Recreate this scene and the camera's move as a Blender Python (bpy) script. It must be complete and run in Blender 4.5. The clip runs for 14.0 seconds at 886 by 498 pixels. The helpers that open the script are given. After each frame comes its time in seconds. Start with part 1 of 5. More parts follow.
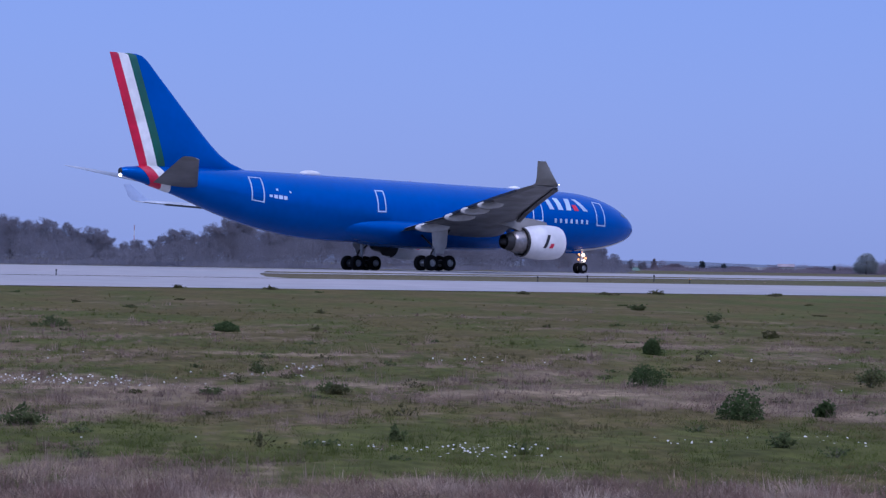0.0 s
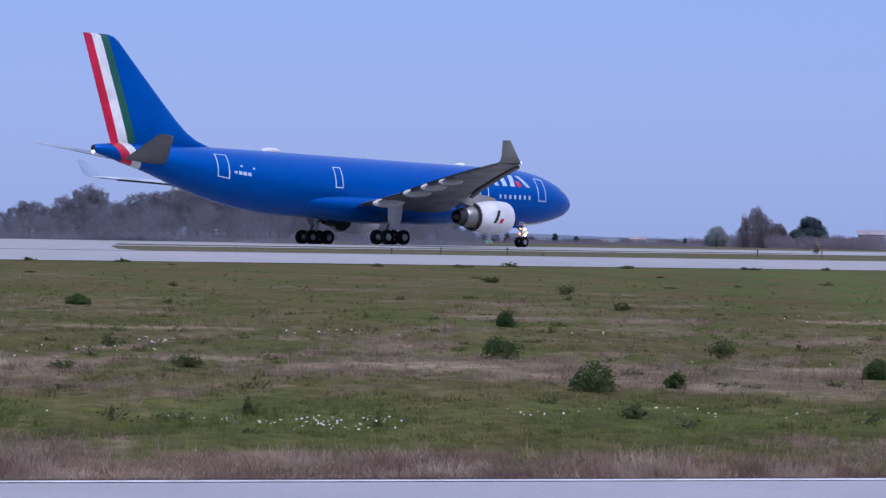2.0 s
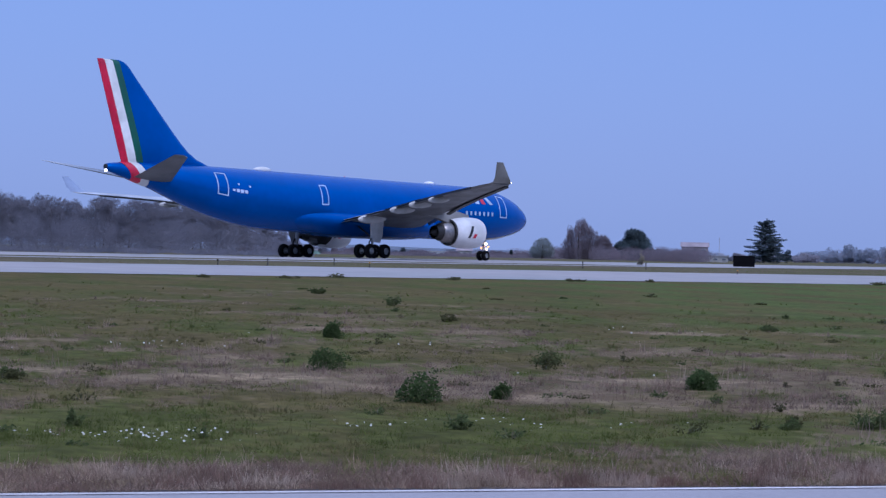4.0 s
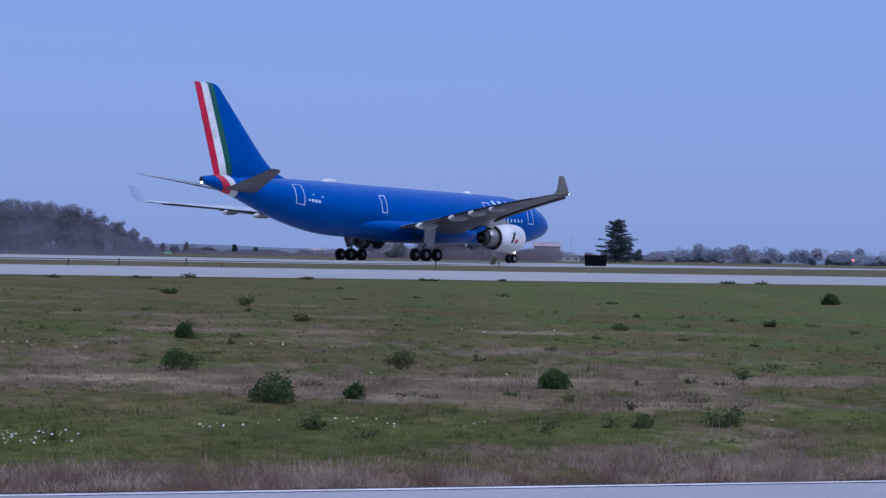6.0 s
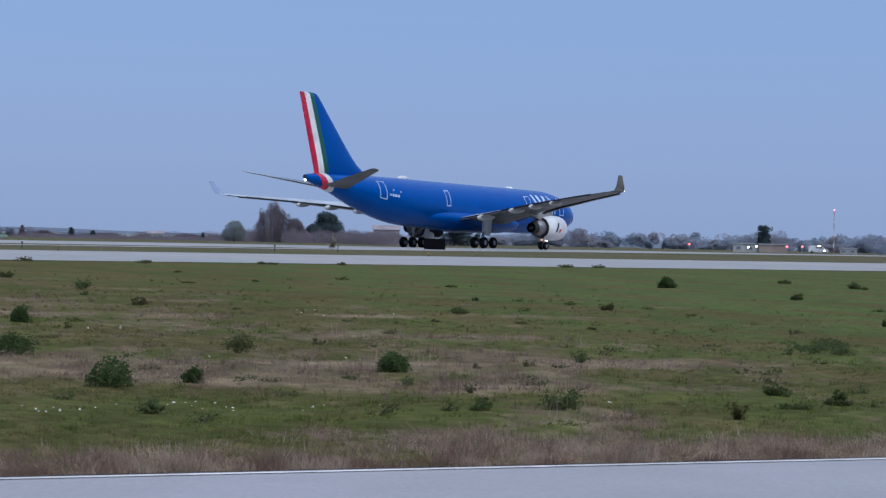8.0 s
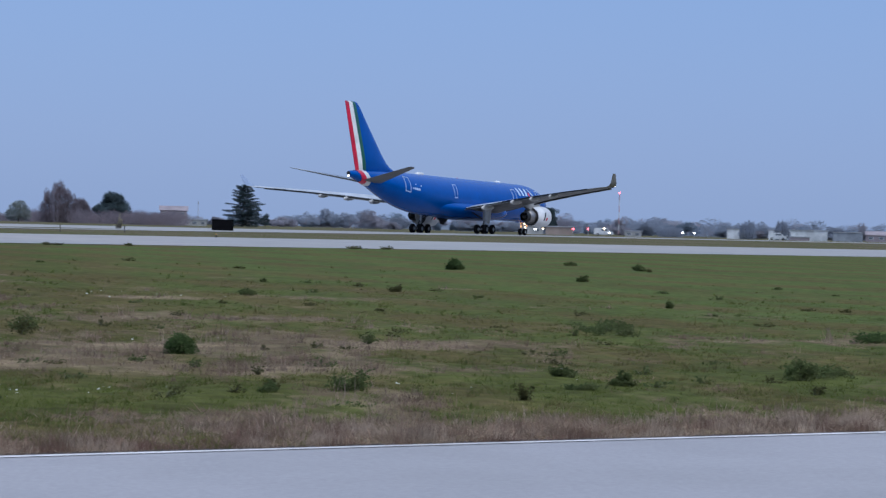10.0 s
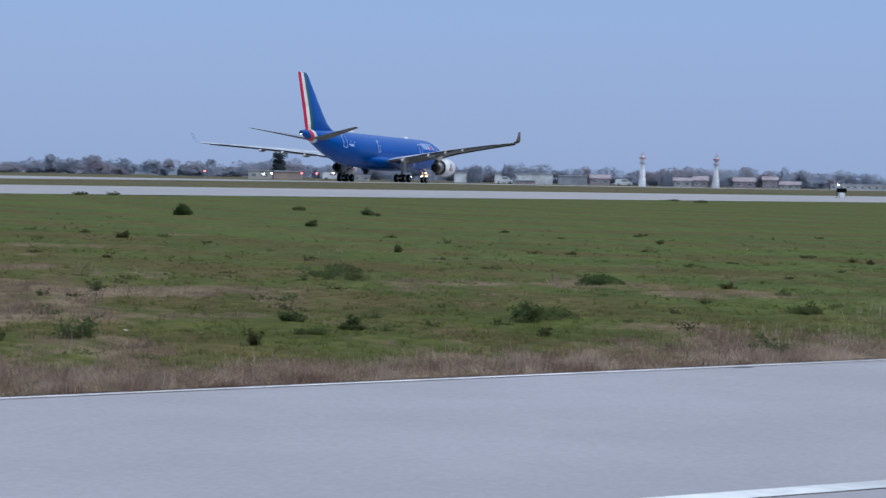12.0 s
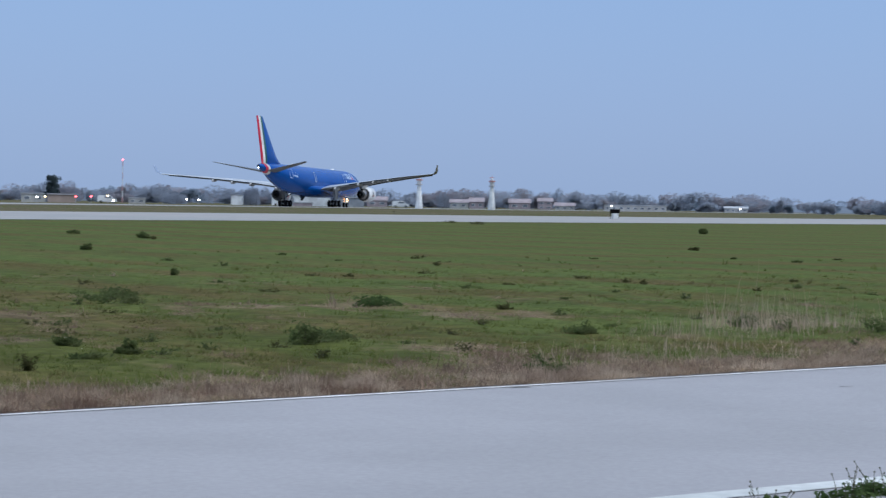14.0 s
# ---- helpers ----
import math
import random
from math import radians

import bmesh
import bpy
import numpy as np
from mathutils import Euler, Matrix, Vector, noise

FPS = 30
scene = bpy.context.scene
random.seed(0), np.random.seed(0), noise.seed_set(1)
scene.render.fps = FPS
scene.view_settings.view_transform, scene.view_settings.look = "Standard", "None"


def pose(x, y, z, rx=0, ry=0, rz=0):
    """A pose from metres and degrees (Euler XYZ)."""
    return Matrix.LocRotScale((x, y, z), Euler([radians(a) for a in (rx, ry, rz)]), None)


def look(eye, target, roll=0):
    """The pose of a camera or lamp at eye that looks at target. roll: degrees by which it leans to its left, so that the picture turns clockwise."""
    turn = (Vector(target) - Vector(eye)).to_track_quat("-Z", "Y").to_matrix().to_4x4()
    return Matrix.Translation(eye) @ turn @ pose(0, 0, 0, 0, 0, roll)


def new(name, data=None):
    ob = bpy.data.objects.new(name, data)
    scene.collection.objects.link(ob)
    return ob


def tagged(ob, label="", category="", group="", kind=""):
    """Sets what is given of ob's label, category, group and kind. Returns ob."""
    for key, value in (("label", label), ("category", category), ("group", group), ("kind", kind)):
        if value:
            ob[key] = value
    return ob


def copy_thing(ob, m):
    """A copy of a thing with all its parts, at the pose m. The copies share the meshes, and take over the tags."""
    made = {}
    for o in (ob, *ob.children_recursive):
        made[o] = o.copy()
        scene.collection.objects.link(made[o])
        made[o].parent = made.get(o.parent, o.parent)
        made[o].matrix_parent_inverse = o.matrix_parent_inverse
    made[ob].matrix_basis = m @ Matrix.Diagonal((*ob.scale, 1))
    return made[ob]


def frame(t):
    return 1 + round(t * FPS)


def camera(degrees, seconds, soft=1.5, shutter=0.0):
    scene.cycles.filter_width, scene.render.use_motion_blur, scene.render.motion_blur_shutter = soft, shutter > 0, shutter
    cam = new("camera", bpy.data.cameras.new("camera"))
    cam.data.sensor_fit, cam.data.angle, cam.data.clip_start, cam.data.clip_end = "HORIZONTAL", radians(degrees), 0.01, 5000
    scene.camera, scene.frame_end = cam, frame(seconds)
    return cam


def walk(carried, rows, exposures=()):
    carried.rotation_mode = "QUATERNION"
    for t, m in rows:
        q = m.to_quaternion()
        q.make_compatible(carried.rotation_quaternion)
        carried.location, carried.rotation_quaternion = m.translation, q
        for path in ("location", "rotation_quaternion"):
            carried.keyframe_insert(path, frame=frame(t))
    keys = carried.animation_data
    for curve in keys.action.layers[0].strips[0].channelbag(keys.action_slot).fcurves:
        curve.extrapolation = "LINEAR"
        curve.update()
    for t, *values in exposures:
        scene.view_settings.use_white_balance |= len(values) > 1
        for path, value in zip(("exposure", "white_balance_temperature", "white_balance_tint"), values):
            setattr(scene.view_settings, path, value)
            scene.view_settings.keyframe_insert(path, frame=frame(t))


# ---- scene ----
EYE = 1.7
cam = camera(22.4, 14.0, soft=1.3, shutter=0.35)
# seconds, yaw, pitch, lean to the right (degrees): the camera stands and pans
PAN = [
    (0, -0.024, 0.384, -1.023),
    (0.5, -0.865, 0.165, -1.136),
    (1, -1.840, 0.137, -1.220),
    (1.5, -2.747, -0.039, -1.062),
    (2, -3.779, -0.255, -1.066),
    (2.5, -4.966, -0.127, -1.226),
    (3, -6.206, 0.077, -1.250),
    (5.5, -10.890, 0.099, -1.200),
    (6, -11.961, 0.185, -1.171),
    (6.5, -12.911, 0.081, -1.097),
    (7, -13.886, -0.004, -1.097),
    (9.5, -20.019, -0.413, -1.446),
    (10, -21.505, -0.505, -1.457),
    (10.5, -23.079, -0.612, -1.338),
    (11, -24.780, -0.829, -1.109),
    (11.5, -26.471, -1.165, -0.967),
    (12, -28.471, -1.765, -1.183),
    (12.5, -29.830, -1.752, -0.729),
    (13, -30.730, -1.702, -0.640),
    (13.5, -32.459, -1.307, -1.055),
    (14, -34.157, -1.094, -0.973),
]
# the clip's camera warms and brightens its picture as it pans: seconds, stops, kelvin, tint
LOOKS = [(0.0, -0.31, 5200, 32), (1.0, -0.29, 5170, 32), (1.5, -0.12, 5270, 31), (2.0, -0.06, 5650, 24), (2.5, -0.11, 5660, 13), (3.0, -0.24, 5150, 24), (5.5, -0.29, 5300, 23), (6.0, -0.34, 5240, 23), (6.5, -0.27, 5290, 23), (7.2, -0.25, 5680, 10), (9.5, -0.18, 5900, 9), (10.0, -0.19, 5780, 9), (11.0, -0.16, 5820, 10), (12.5, -0.07, 6020, 7), (14.0, -0.05, 6040, 5)]
walk(cam, [(t, pose(0, 0, EYE, 90 + pitch, 0, yaw) @ pose(0, 0, 0, 0, 0, -lean)) for t, yaw, pitch, lean in PAN], LOOKS)
# seconds, metres rolled along the runway
ROLL = [
    (0, 0.00),
    (0.5, 2.65),
    (1, 5.40),
    (1.5, 8.65),
    (2, 11.85),
    (2.5, 15.85),
    (3, 20.45),
    (5.5, 54.15),
    (6, 62.65),
    (6.5, 72.10),
    (7, 82.30),
    (9.5, 144.60),
    (10, 159.55),
    (10.5, 174.90),
    (11, 191.40),
    (11.5, 208.45),
    (12, 227.60),
    (12.5, 246.20),
    (13, 265.70),
    (13.5, 285.80),
    (14, 306.75),
]
TRACK0, HEADING = Vector((-3.99, 199.70)), -50.83
ALONG = Vector((0.77532, 0.63157))
TOWARD = Vector((ALONG.y, -ALONG.x))

# lens blur for what hangs close before the lens
cam.data.dof.use_dof = True
cam.data.dof.focus_distance = 60.0
cam.data.dof.aperture_fstop = 15.0

# ---- light ----
world = bpy.data.worlds.new("sky")
scene.world = world
world.use_nodes = True
wn, wl = world.node_tree.nodes, world.node_tree.links
wn.clear()
w_out = wn.new("ShaderNodeOutputWorld")
w_sky = wn.new("ShaderNodeTexSky")
w_sky.sky_type, w_sky.sun_disc = "NISHITA", False
w_sky.sun_elevation, w_sky.sun_rotation = radians(52), radians(148)
w_sky.dust_density, w_sky.air_density = 2.0, 1.0
w_coord = wn.new("ShaderNodeTexCoord")
w_sep = wn.new("ShaderNodeSeparateXYZ")
w_ramp = wn.new("ShaderNodeValToRGB")
wl.new(w_coord.outputs["Generated"], w_sep.inputs[0])
wl.new(w_sep.outputs["Z"], w_ramp.inputs[0])
e = w_ramp.color_ramp.elements
e[0].position, e[0].color = 0.0, (0.325, 0.415, 0.63, 1)
e[1].position, e[1].color = 0.13, (0.275, 0.405, 0.685, 1)
w_mid = w_ramp.color_ramp.elements.new(0.05)
w_mid.color = (0.30, 0.405, 0.655, 1)
w_top = w_ramp.color_ramp.elements.new(0.8)
w_top.color = (0.80, 0.92, 1.12, 1)
w_b1, w_b2, w_add = wn.new("ShaderNodeBackground"), wn.new("ShaderNodeBackground"), wn.new("ShaderNodeAddShader")
w_b1.inputs["Strength"].default_value = 0.02
w_b2.inputs["Strength"].default_value = 0.95
wl.new(w_sky.outputs[0], w_b1.inputs["Color"])
wl.new(w_ramp.outputs[0], w_b2.inputs["Color"])
wl.new(w_b1.outputs[0], w_add.inputs[0])
wl.new(w_b2.outputs[0], w_add.inputs[1])
wl.new(w_add.outputs[0], w_out.inputs["Surface"])

sun_data = bpy.data.lights.new("sun", "SUN")
sun_data.energy, sun_data.angle, sun_data.color = 1.65, radians(30), (1.0, 0.95, 0.9)
sun_ob = new("sun", sun_data)
sun_ob.matrix_world = look((0, 0, 60), (-25, 40, 0))


# ---- materials ----
def mat(name, color, rough=0.6, metal=0.0, vary=0.12, scale=3.0, bump=0.0, bump_scale=40.0, coat=0.0, second=None, second_scale=0.4, island=0.0, random_obj=0.0, spec=0.5, flat=False):
    m = bpy.data.materials.new(name)
    m.use_nodes = True
    n, l = m.node_tree.nodes, m.node_tree.links
    b = n["Principled BSDF"]
    b.inputs["Roughness"].default_value, b.inputs["Metallic"].default_value = rough, metal
    b.inputs["Coat Weight"].default_value = coat
    b.inputs["Specular IOR Level"].default_value = spec
    b.inputs["Coat Roughness"].default_value = 0.12
    tc = n.new("ShaderNodeTexCoord")
    src = tc.outputs["Object"]
    t1 = n.new("ShaderNodeTexNoise")
    t1.inputs["Scale"].default_value, t1.inputs["Detail"].default_value = scale, 6
    l.new(src, t1.inputs["Vector"])
    t2 = n.new("ShaderNodeTexNoise")
    t2.inputs["Scale"].default_value, t2.inputs["Detail"].default_value = second_scale, 3
    l.new(src, t2.inputs["Vector"])
    mix = n.new("ShaderNodeMix")
    mix.data_type = "RGBA"
    mix.inputs["A"].default_value = (*color, 1)
    c2 = second or tuple(c * 0.7 for c in color)
    mix.inputs["B"].default_value = (*c2, 1)
    mr = n.new("ShaderNodeMapRange")
    mr.inputs["From Min"].default_value, mr.inputs["From Max"].default_value = 0.38, 0.62
    l.new(t2.outputs["Fac"], mr.inputs["Value"])
    l.new(mr.outputs[0], mix.inputs["Factor"])
    hv = n.new("ShaderNodeHueSaturation")
    l.new(mix.outputs["Result"], hv.inputs["Color"])
    vr = n.new("ShaderNodeMapRange")
    vr.inputs["From Min"].default_value, vr.inputs["From Max"].default_value = 0.3, 0.7
    vr.inputs["To Min"].default_value, vr.inputs["To Max"].default_value = 1 - vary, 1 + vary
    l.new(t1.outputs["Fac"], vr.inputs["Value"])
    value = vr.outputs[0]
    if island or random_obj:
        if island:
            g = n.new("ShaderNodeNewGeometry")
            rnd = g.outputs["Random Per Island"]
        else:
            g = n.new("ShaderNodeObjectInfo")
            rnd = g.outputs["Random"]
        k = island or random_obj
        r2 = n.new("ShaderNodeMapRange")
        r2.inputs["To Min"].default_value, r2.inputs["To Max"].default_value = 1 - k, 1 + k
        l.new(rnd, r2.inputs["Value"])
        mul = n.new("ShaderNodeMath")
        mul.operation = "MULTIPLY"
        l.new(value, mul.inputs[0])
        l.new(r2.outputs[0], mul.inputs[1])
        value = mul.outputs[0]
    l.new(value, hv.inputs["Value"])
    l.new(hv.outputs[0], b.inputs["Base Color"])
    if flat:
        # blades, leaves and twigs let light through and take that of the turf or crown as a whole
        nv = n.new("ShaderNodeCombineXYZ")
        nv.inputs["X"].default_value, nv.inputs["Y"].default_value, nv.inputs["Z"].default_value = 0.0, -0.35, 0.94
        nd = n.new("ShaderNodeCombineXYZ")
        nd.inputs["X"].default_value, nd.inputs["Y"].default_value, nd.inputs["Z"].default_value = 0.0, 0.35, -0.94
        dif, tra, both = n.new("ShaderNodeBsdfDiffuse"), n.new("ShaderNodeBsdfTranslucent"), n.new("ShaderNodeMixShader")
        both.inputs[0].default_value = 0.5
        l.new(hv.outputs[0], dif.inputs["Color"])
        l.new(hv.outputs[0], tra.inputs["Color"])
        l.new(nv.outputs[0], dif.inputs["Normal"])
        l.new(nd.outputs[0], tra.inputs["Normal"])
        l.new(dif.outputs[0], both.inputs[1])
        l.new(tra.outputs[0], both.inputs[2])
        l.new(both.outputs[0], n["Material Output"].inputs["Surface"])
    if bump:
        t3 = n.new("ShaderNodeTexNoise")
        t3.inputs["Scale"].default_value, t3.inputs["Detail"].default_value = bump_scale, 5
        l.new(src, t3.inputs["Vector"])
        bp = n.new("ShaderNodeBump")
        bp.inputs["Strength"].default_value, bp.inputs["Distance"].default_value = bump, 0.02
        l.new(t3.outputs["Fac"], bp.inputs["Height"])
        l.new(bp.outputs[0], b.inputs["Normal"])
    return m


def glow(name, color, strength):
    m = bpy.data.materials.new(name)
    m.use_nodes = True
    b = m.node_tree.nodes["Principled BSDF"]
    b.inputs["Base Color"].default_value = (*color, 1)
    b.inputs["Emission Color"].default_value = (*color, 1)
    b.inputs["Emission Strength"].default_value = strength
    return m


BLUE = mat("airliner_blue", (0.0001, 0.088, 0.385), 0.27, 0.35, 0.05, 1.5, coat=0.04, second=(0.0001, 0.081, 0.355), second_scale=0.25, spec=0.14)
RED = mat("stripe_red", (0.66, 0.003, 0.045), 0.35, 0, 0.06, coat=0.3)
WHITE = mat("stripe_white", (0.86, 0.85, 0.82), 0.35, 0, 0.05, coat=0.3)
GREEN = mat("stripe_green", (0.002, 0.105, 0.065), 0.35, 0, 0.06, coat=0.3)
OUTLINE = mat("outline_white", (0.5, 0.62, 0.82), 0.45, 0, 0.05)
WING_SHADED = mat("wing_shaded_grey", (0.205, 0.203, 0.21), 0.5, 0, 0.15, 1.2, second=(0.12, 0.116, 0.112), second_scale=0.45)
WING_LIT = mat("wing_lit_grey", (0.50, 0.52, 0.56), 0.42, 0, 0.1, 1.2)
FLAP_GREY = mat("flap_grey", (0.11, 0.108, 0.105), 0.5, 0, 0.15, 1.2)
TAIL_LIT = mat("tailplane_lit_grey", (0.44, 0.46, 0.50), 0.45, 0, 0.1, 1.2)
DARK_GREY = mat("tailplane_grey", (0.14, 0.135, 0.13), 0.5, 0, 0.1, 1.2)
SLAT = mat("slat_metal", (0.42, 0.42, 0.43), 0.35, 0.7, 0.1, 2.0)
FAIRING = mat("fairing_white", (0.60, 0.59, 0.57), 0.45, 0, 0.08, 2.0)
COWL = mat("cowl_white", (0.80, 0.79, 0.78), 0.32, 0, 0.04, 1.0, coat=0.3)
METAL = mat("nozzle_metal", (0.36, 0.34, 0.33), 0.38, 0.85, 0.2, 3.0)
DARK_METAL = mat("dark_metal", (0.06, 0.058, 0.056), 0.5, 0.6, 0.2, 3.0)
STRUT = mat("gear_grey", (0.5, 0.5, 0.5), 0.45, 0.2, 0.15, 4.0)
RUBBER = mat("tyre_rubber", (0.009, 0.009, 0.010), 0.85, 0, 0.2, 6.0, spec=0.12)
RIM = mat("wheel_rim", (0.33, 0.33, 0.33), 0.45, 0.4, 0.15, 6.0)
GLASS_DARK = mat("cockpit_glass", (0.01, 0.02, 0.05), 0.05, 0, 0.02, coat=0.6)
LAMP_WARM = glow("lamp_warm", (1.0, 0.42, 0.12), 2.4)
LAMP_HOT = glow("lamp_hot", (1.0, 0.80, 0.50), 5.0)
LAMP_WHITE = glow("lamp_white", (1.0, 0.90, 0.74), 6.0)


# ---- building helpers ----
def part(name, bm, material, parent=None, label=""):
    me = bpy.data.meshes.new(name)
    bmesh.ops.recalc_face_normals(bm, faces=bm.faces)
    bm.to_mesh(me)
    bm.free()
    for m in (material if isinstance(material, (list, tuple)) else [material]):
        me.materials.append(m)
    ob = new(name, me)
    if parent:
        ob.parent = parent
    if label:
        ob["label"] = label
    return ob


def smooth(ob, degrees=35):
    ob.data.shade_smooth()
    ob.data.set_sharp_from_angle(angle=radians(degrees))
    return ob


def raw(name, verts, faces, material, parent=None, label=""):
    me = bpy.data.meshes.new(name)
    me.from_pydata(verts, [], faces)
    for m in (material if isinstance(material, (list, tuple)) else [material]):
        me.materials.append(m)
    ob = new(name, me)
    if parent:
        ob.parent = parent
    if label:
        ob["label"] = label
    return ob


def loft(rings, closed=True, caps=True, bm=None):
    bm = bm or bmesh.new()
    vs = [[bm.verts.new(p) for p in r] for r in rings]
    k = len(rings[0])
    for a, b in zip(vs, vs[1:]):
        for i in range(k if closed else k - 1):
            j = (i + 1) % k
            bm.faces.new((a[i], a[j], b[j], b[i]))
    if caps and closed:
        bm.faces.new(vs[0])
        bm.faces.new(vs[-1])
    return bm


def box(size, m=None, bevel=0.0, bm=None):
    bm = bm or bmesh.new()
    r = bmesh.ops.create_cube(bm, size=1.0, matrix=(m or Matrix()) @ Matrix.Diagonal((*size, 1)))
    if bevel:
        vs = set(r["verts"])
        es = [e2 for e2 in bm.edges if e2.verts[0] in vs and e2.verts[1] in vs]
        bmesh.ops.bevel(bm, geom=es, offset=bevel, segments=2, affect="EDGES")
    return bm


def tube(p0, p1, r0, r1=None, n=12, bm=None):
    bm = bm or bmesh.new()
    p0, p1 = Vector(p0), Vector(p1)
    r1 = r0 if r1 is None else r1
    q = (p1 - p0).to_track_quat("Z", "Y").to_matrix()
    rings = [[p + q @ Vector((r * math.cos(2 * math.pi * i / n), r * math.sin(2 * math.pi * i / n), 0)) for i in range(n)] for p, r in ((p0, r0), (p1, r1))]
    return loft(rings, bm=bm)


def lathe_y(profile, n=32, centre=(0, 0, 0), caps=False):
    """Turn a profile of (y, radius) round the y axis."""
    cx, cy, cz = centre
    return loft([[(cx + r * math.cos(2 * math.pi * i / n), cy + y, cz + r * math.sin(2 * math.pi * i / n)) for i in range(n)] for y, r in profile], caps=caps)


def catmull(rows, steps):
    rows = [np.array(r, float) for r in rows]
    out = []
    for i in range(len(rows) - 1):
        p0, p1, p2, p3 = rows[max(i - 1, 0)], rows[i], rows[i + 1], rows[min(i + 2, len(rows) - 1)]
        for k in range(steps):
            t = k / steps
            m1, m2 = np.zeros_like(p1), np.zeros_like(p1)
            h = p2[0] - p1[0]
            m1[1:] = (p2[1:] - p0[1:]) / max(p2[0] - p0[0], 1e-6) * h
            m2[1:] = (p3[1:] - p1[1:]) / max(p3[0] - p1[0], 1e-6) * h
            q = (2 * t**3 - 3 * t**2 + 1) * p1 + (t**3 - 2 * t**2 + t) * m1 + (3 * t**2 - 2 * t**3) * p2 + (t**3 - t**2) * m2
            q[0] = p1[0] + t * h
            out.append(q)
    out.append(rows[-1])
    return out


# ---- ground ----
HALF_RUNWAY = 22.5


def ground_z(x, y):
    p = Vector((x, y)) - TRACK0
    crest = 0.98 + 0.08 * min(max(p.dot(ALONG) / 140, 0), 1)
    return min(1.1 - 1.1 * min(max((p.dot(TOWARD) - HALF_RUNWAY) / 112, 0), 1), crest)


# ---- the airliner ----
GEAR_AFT = 28.9
WINGLET_GREY = mat("winglet_grey", (0.31, 0.30, 0.285), 0.5, 0, 0.1, 1.2)
SKY_TINT = mat("winglet_sky_tint", (0.27, 0.335, 0.47), 0.5, 0, 0.05)
BLACK_MARK = mat("mark_black", (0.02, 0.02, 0.025), 0.4, 0, 0.05)


def P(aft, right, up):
    """A place on the airliner: metres aft of the nose, to its right, above the ground."""
    return Vector((right, GEAR_AFT - aft, up * 1.006))


# aft, centre height, half height, half width
HULL = [(0.15, 4.33, 0.04, 0.04), (0.4, 4.33, 0.50, 0.55), (1.0, 4.38, 1.0, 1.08), (2.0, 4.48, 1.52, 1.62), (3.5, 4.62, 2.05, 2.12), (5.5, 4.74, 2.5, 2.52), (8.0, 4.84, 2.76, 2.76),
        (11.0, 4.88, 2.82, 2.82), (20.0, 5.03, 2.82, 2.82), (30.0, 5.20, 2.82, 2.82), (37.0, 5.33, 2.82, 2.82), (41.0, 5.53, 2.69, 2.72), (45.0, 5.95, 2.33, 2.42), (48.5, 6.46, 1.84, 1.95),
        (52.0, 7.07, 1.23, 1.35), (55.0, 7.48, 0.76, 0.82), (57.0, 7.70, 0.42, 0.44), (57.5, 7.73, 0.29, 0.30)]


HULL_FINE = np.array(catmull(HULL, 5))


def hull_at(aft):
    a = HULL_FINE
    return [float(np.interp(aft, a[:, 0], a[:, k])) for k in (1, 2, 3)]


def on_hull(aft, angle, out=0.02):
    """A point on the hull's skin; angle in degrees above the right-hand side."""
    c, rz, ry = hull_at(aft)
    t = radians(angle)
    return P(aft, (ry + out) * math.cos(t), c + (rz + out) * math.sin(t))


def skin_patch(corners, thick=0.03, steps=6, out=0.02, mirror=1):
    """A curved sheet on the hull between four (aft, angle) corners given in order round it."""
    bm = bmesh.new()
    (a0, t0), (a1, t1), (a2, t2), (a3, t3) = corners
    grid = []
    for i in range(steps + 1):
        u = i / steps
        row = []
        for j in range(steps + 1):
            v = j / steps
            aft = (1 - v) * ((1 - u) * a0 + u * a1) + v * ((1 - u) * a3 + u * a2)
            ang = (1 - v) * ((1 - u) * t0 + u * t1) + v * ((1 - u) * t3 + u * t2)
            p = on_hull(aft, ang, out)
            p.x *= mirror
            row.append(bm.verts.new(p))
        grid.append(row)
    for i in range(steps):
        for j in range(steps):
            bm.faces.new((grid[i][j], grid[i + 1][j], grid[i + 1][j + 1], grid[i][j + 1]))
    return bm


def aerofoil(le, chord, thick, across, normal, n=14):
    """Ring of a wing section: le in space, chord runs aft, thickness along normal."""
    pts = []
    for k in range(2 * n):
        t = math.pi * k / n
        x = 0.5 * (1 - math.cos(t))
        y = 0.6 * (0.2969 * math.sqrt(x) - 0.126 * x - 0.3516 * x**2 + 0.2843 * x**3 - 0.1015 * x**4) / 0.12 * 2
        s = 1.15 if t < math.pi else -0.85
        pts.append(Vector(le) + Vector((0, -chord * x, 0)) + Vector(normal) * (thick * y * s * 0.5))
    return pts


# station: out from the centre line, leading edge aft, trailing edge aft, height, thickness
WING = [(0.0, 17.2, 30.8, 3.55, 1.55), (2.8, 18.7, 30.6, 3.65, 1.5), (6.0, 20.8, 30.9, 4.1, 1.2), (9.4, 23.0, 31.3, 4.58, 0.95), (15.0, 26.7, 33.3, 5.25, 0.68), (22.0, 31.25, 35.85, 5.92, 0.46), (28.9, 35.75, 38.35, 6.5, 0.28)]


def wing_at(y):
    a = np.array(WING)
    return [float(np.interp(y, a[:, 0], a[:, k])) for k in (1, 2, 3, 4)]


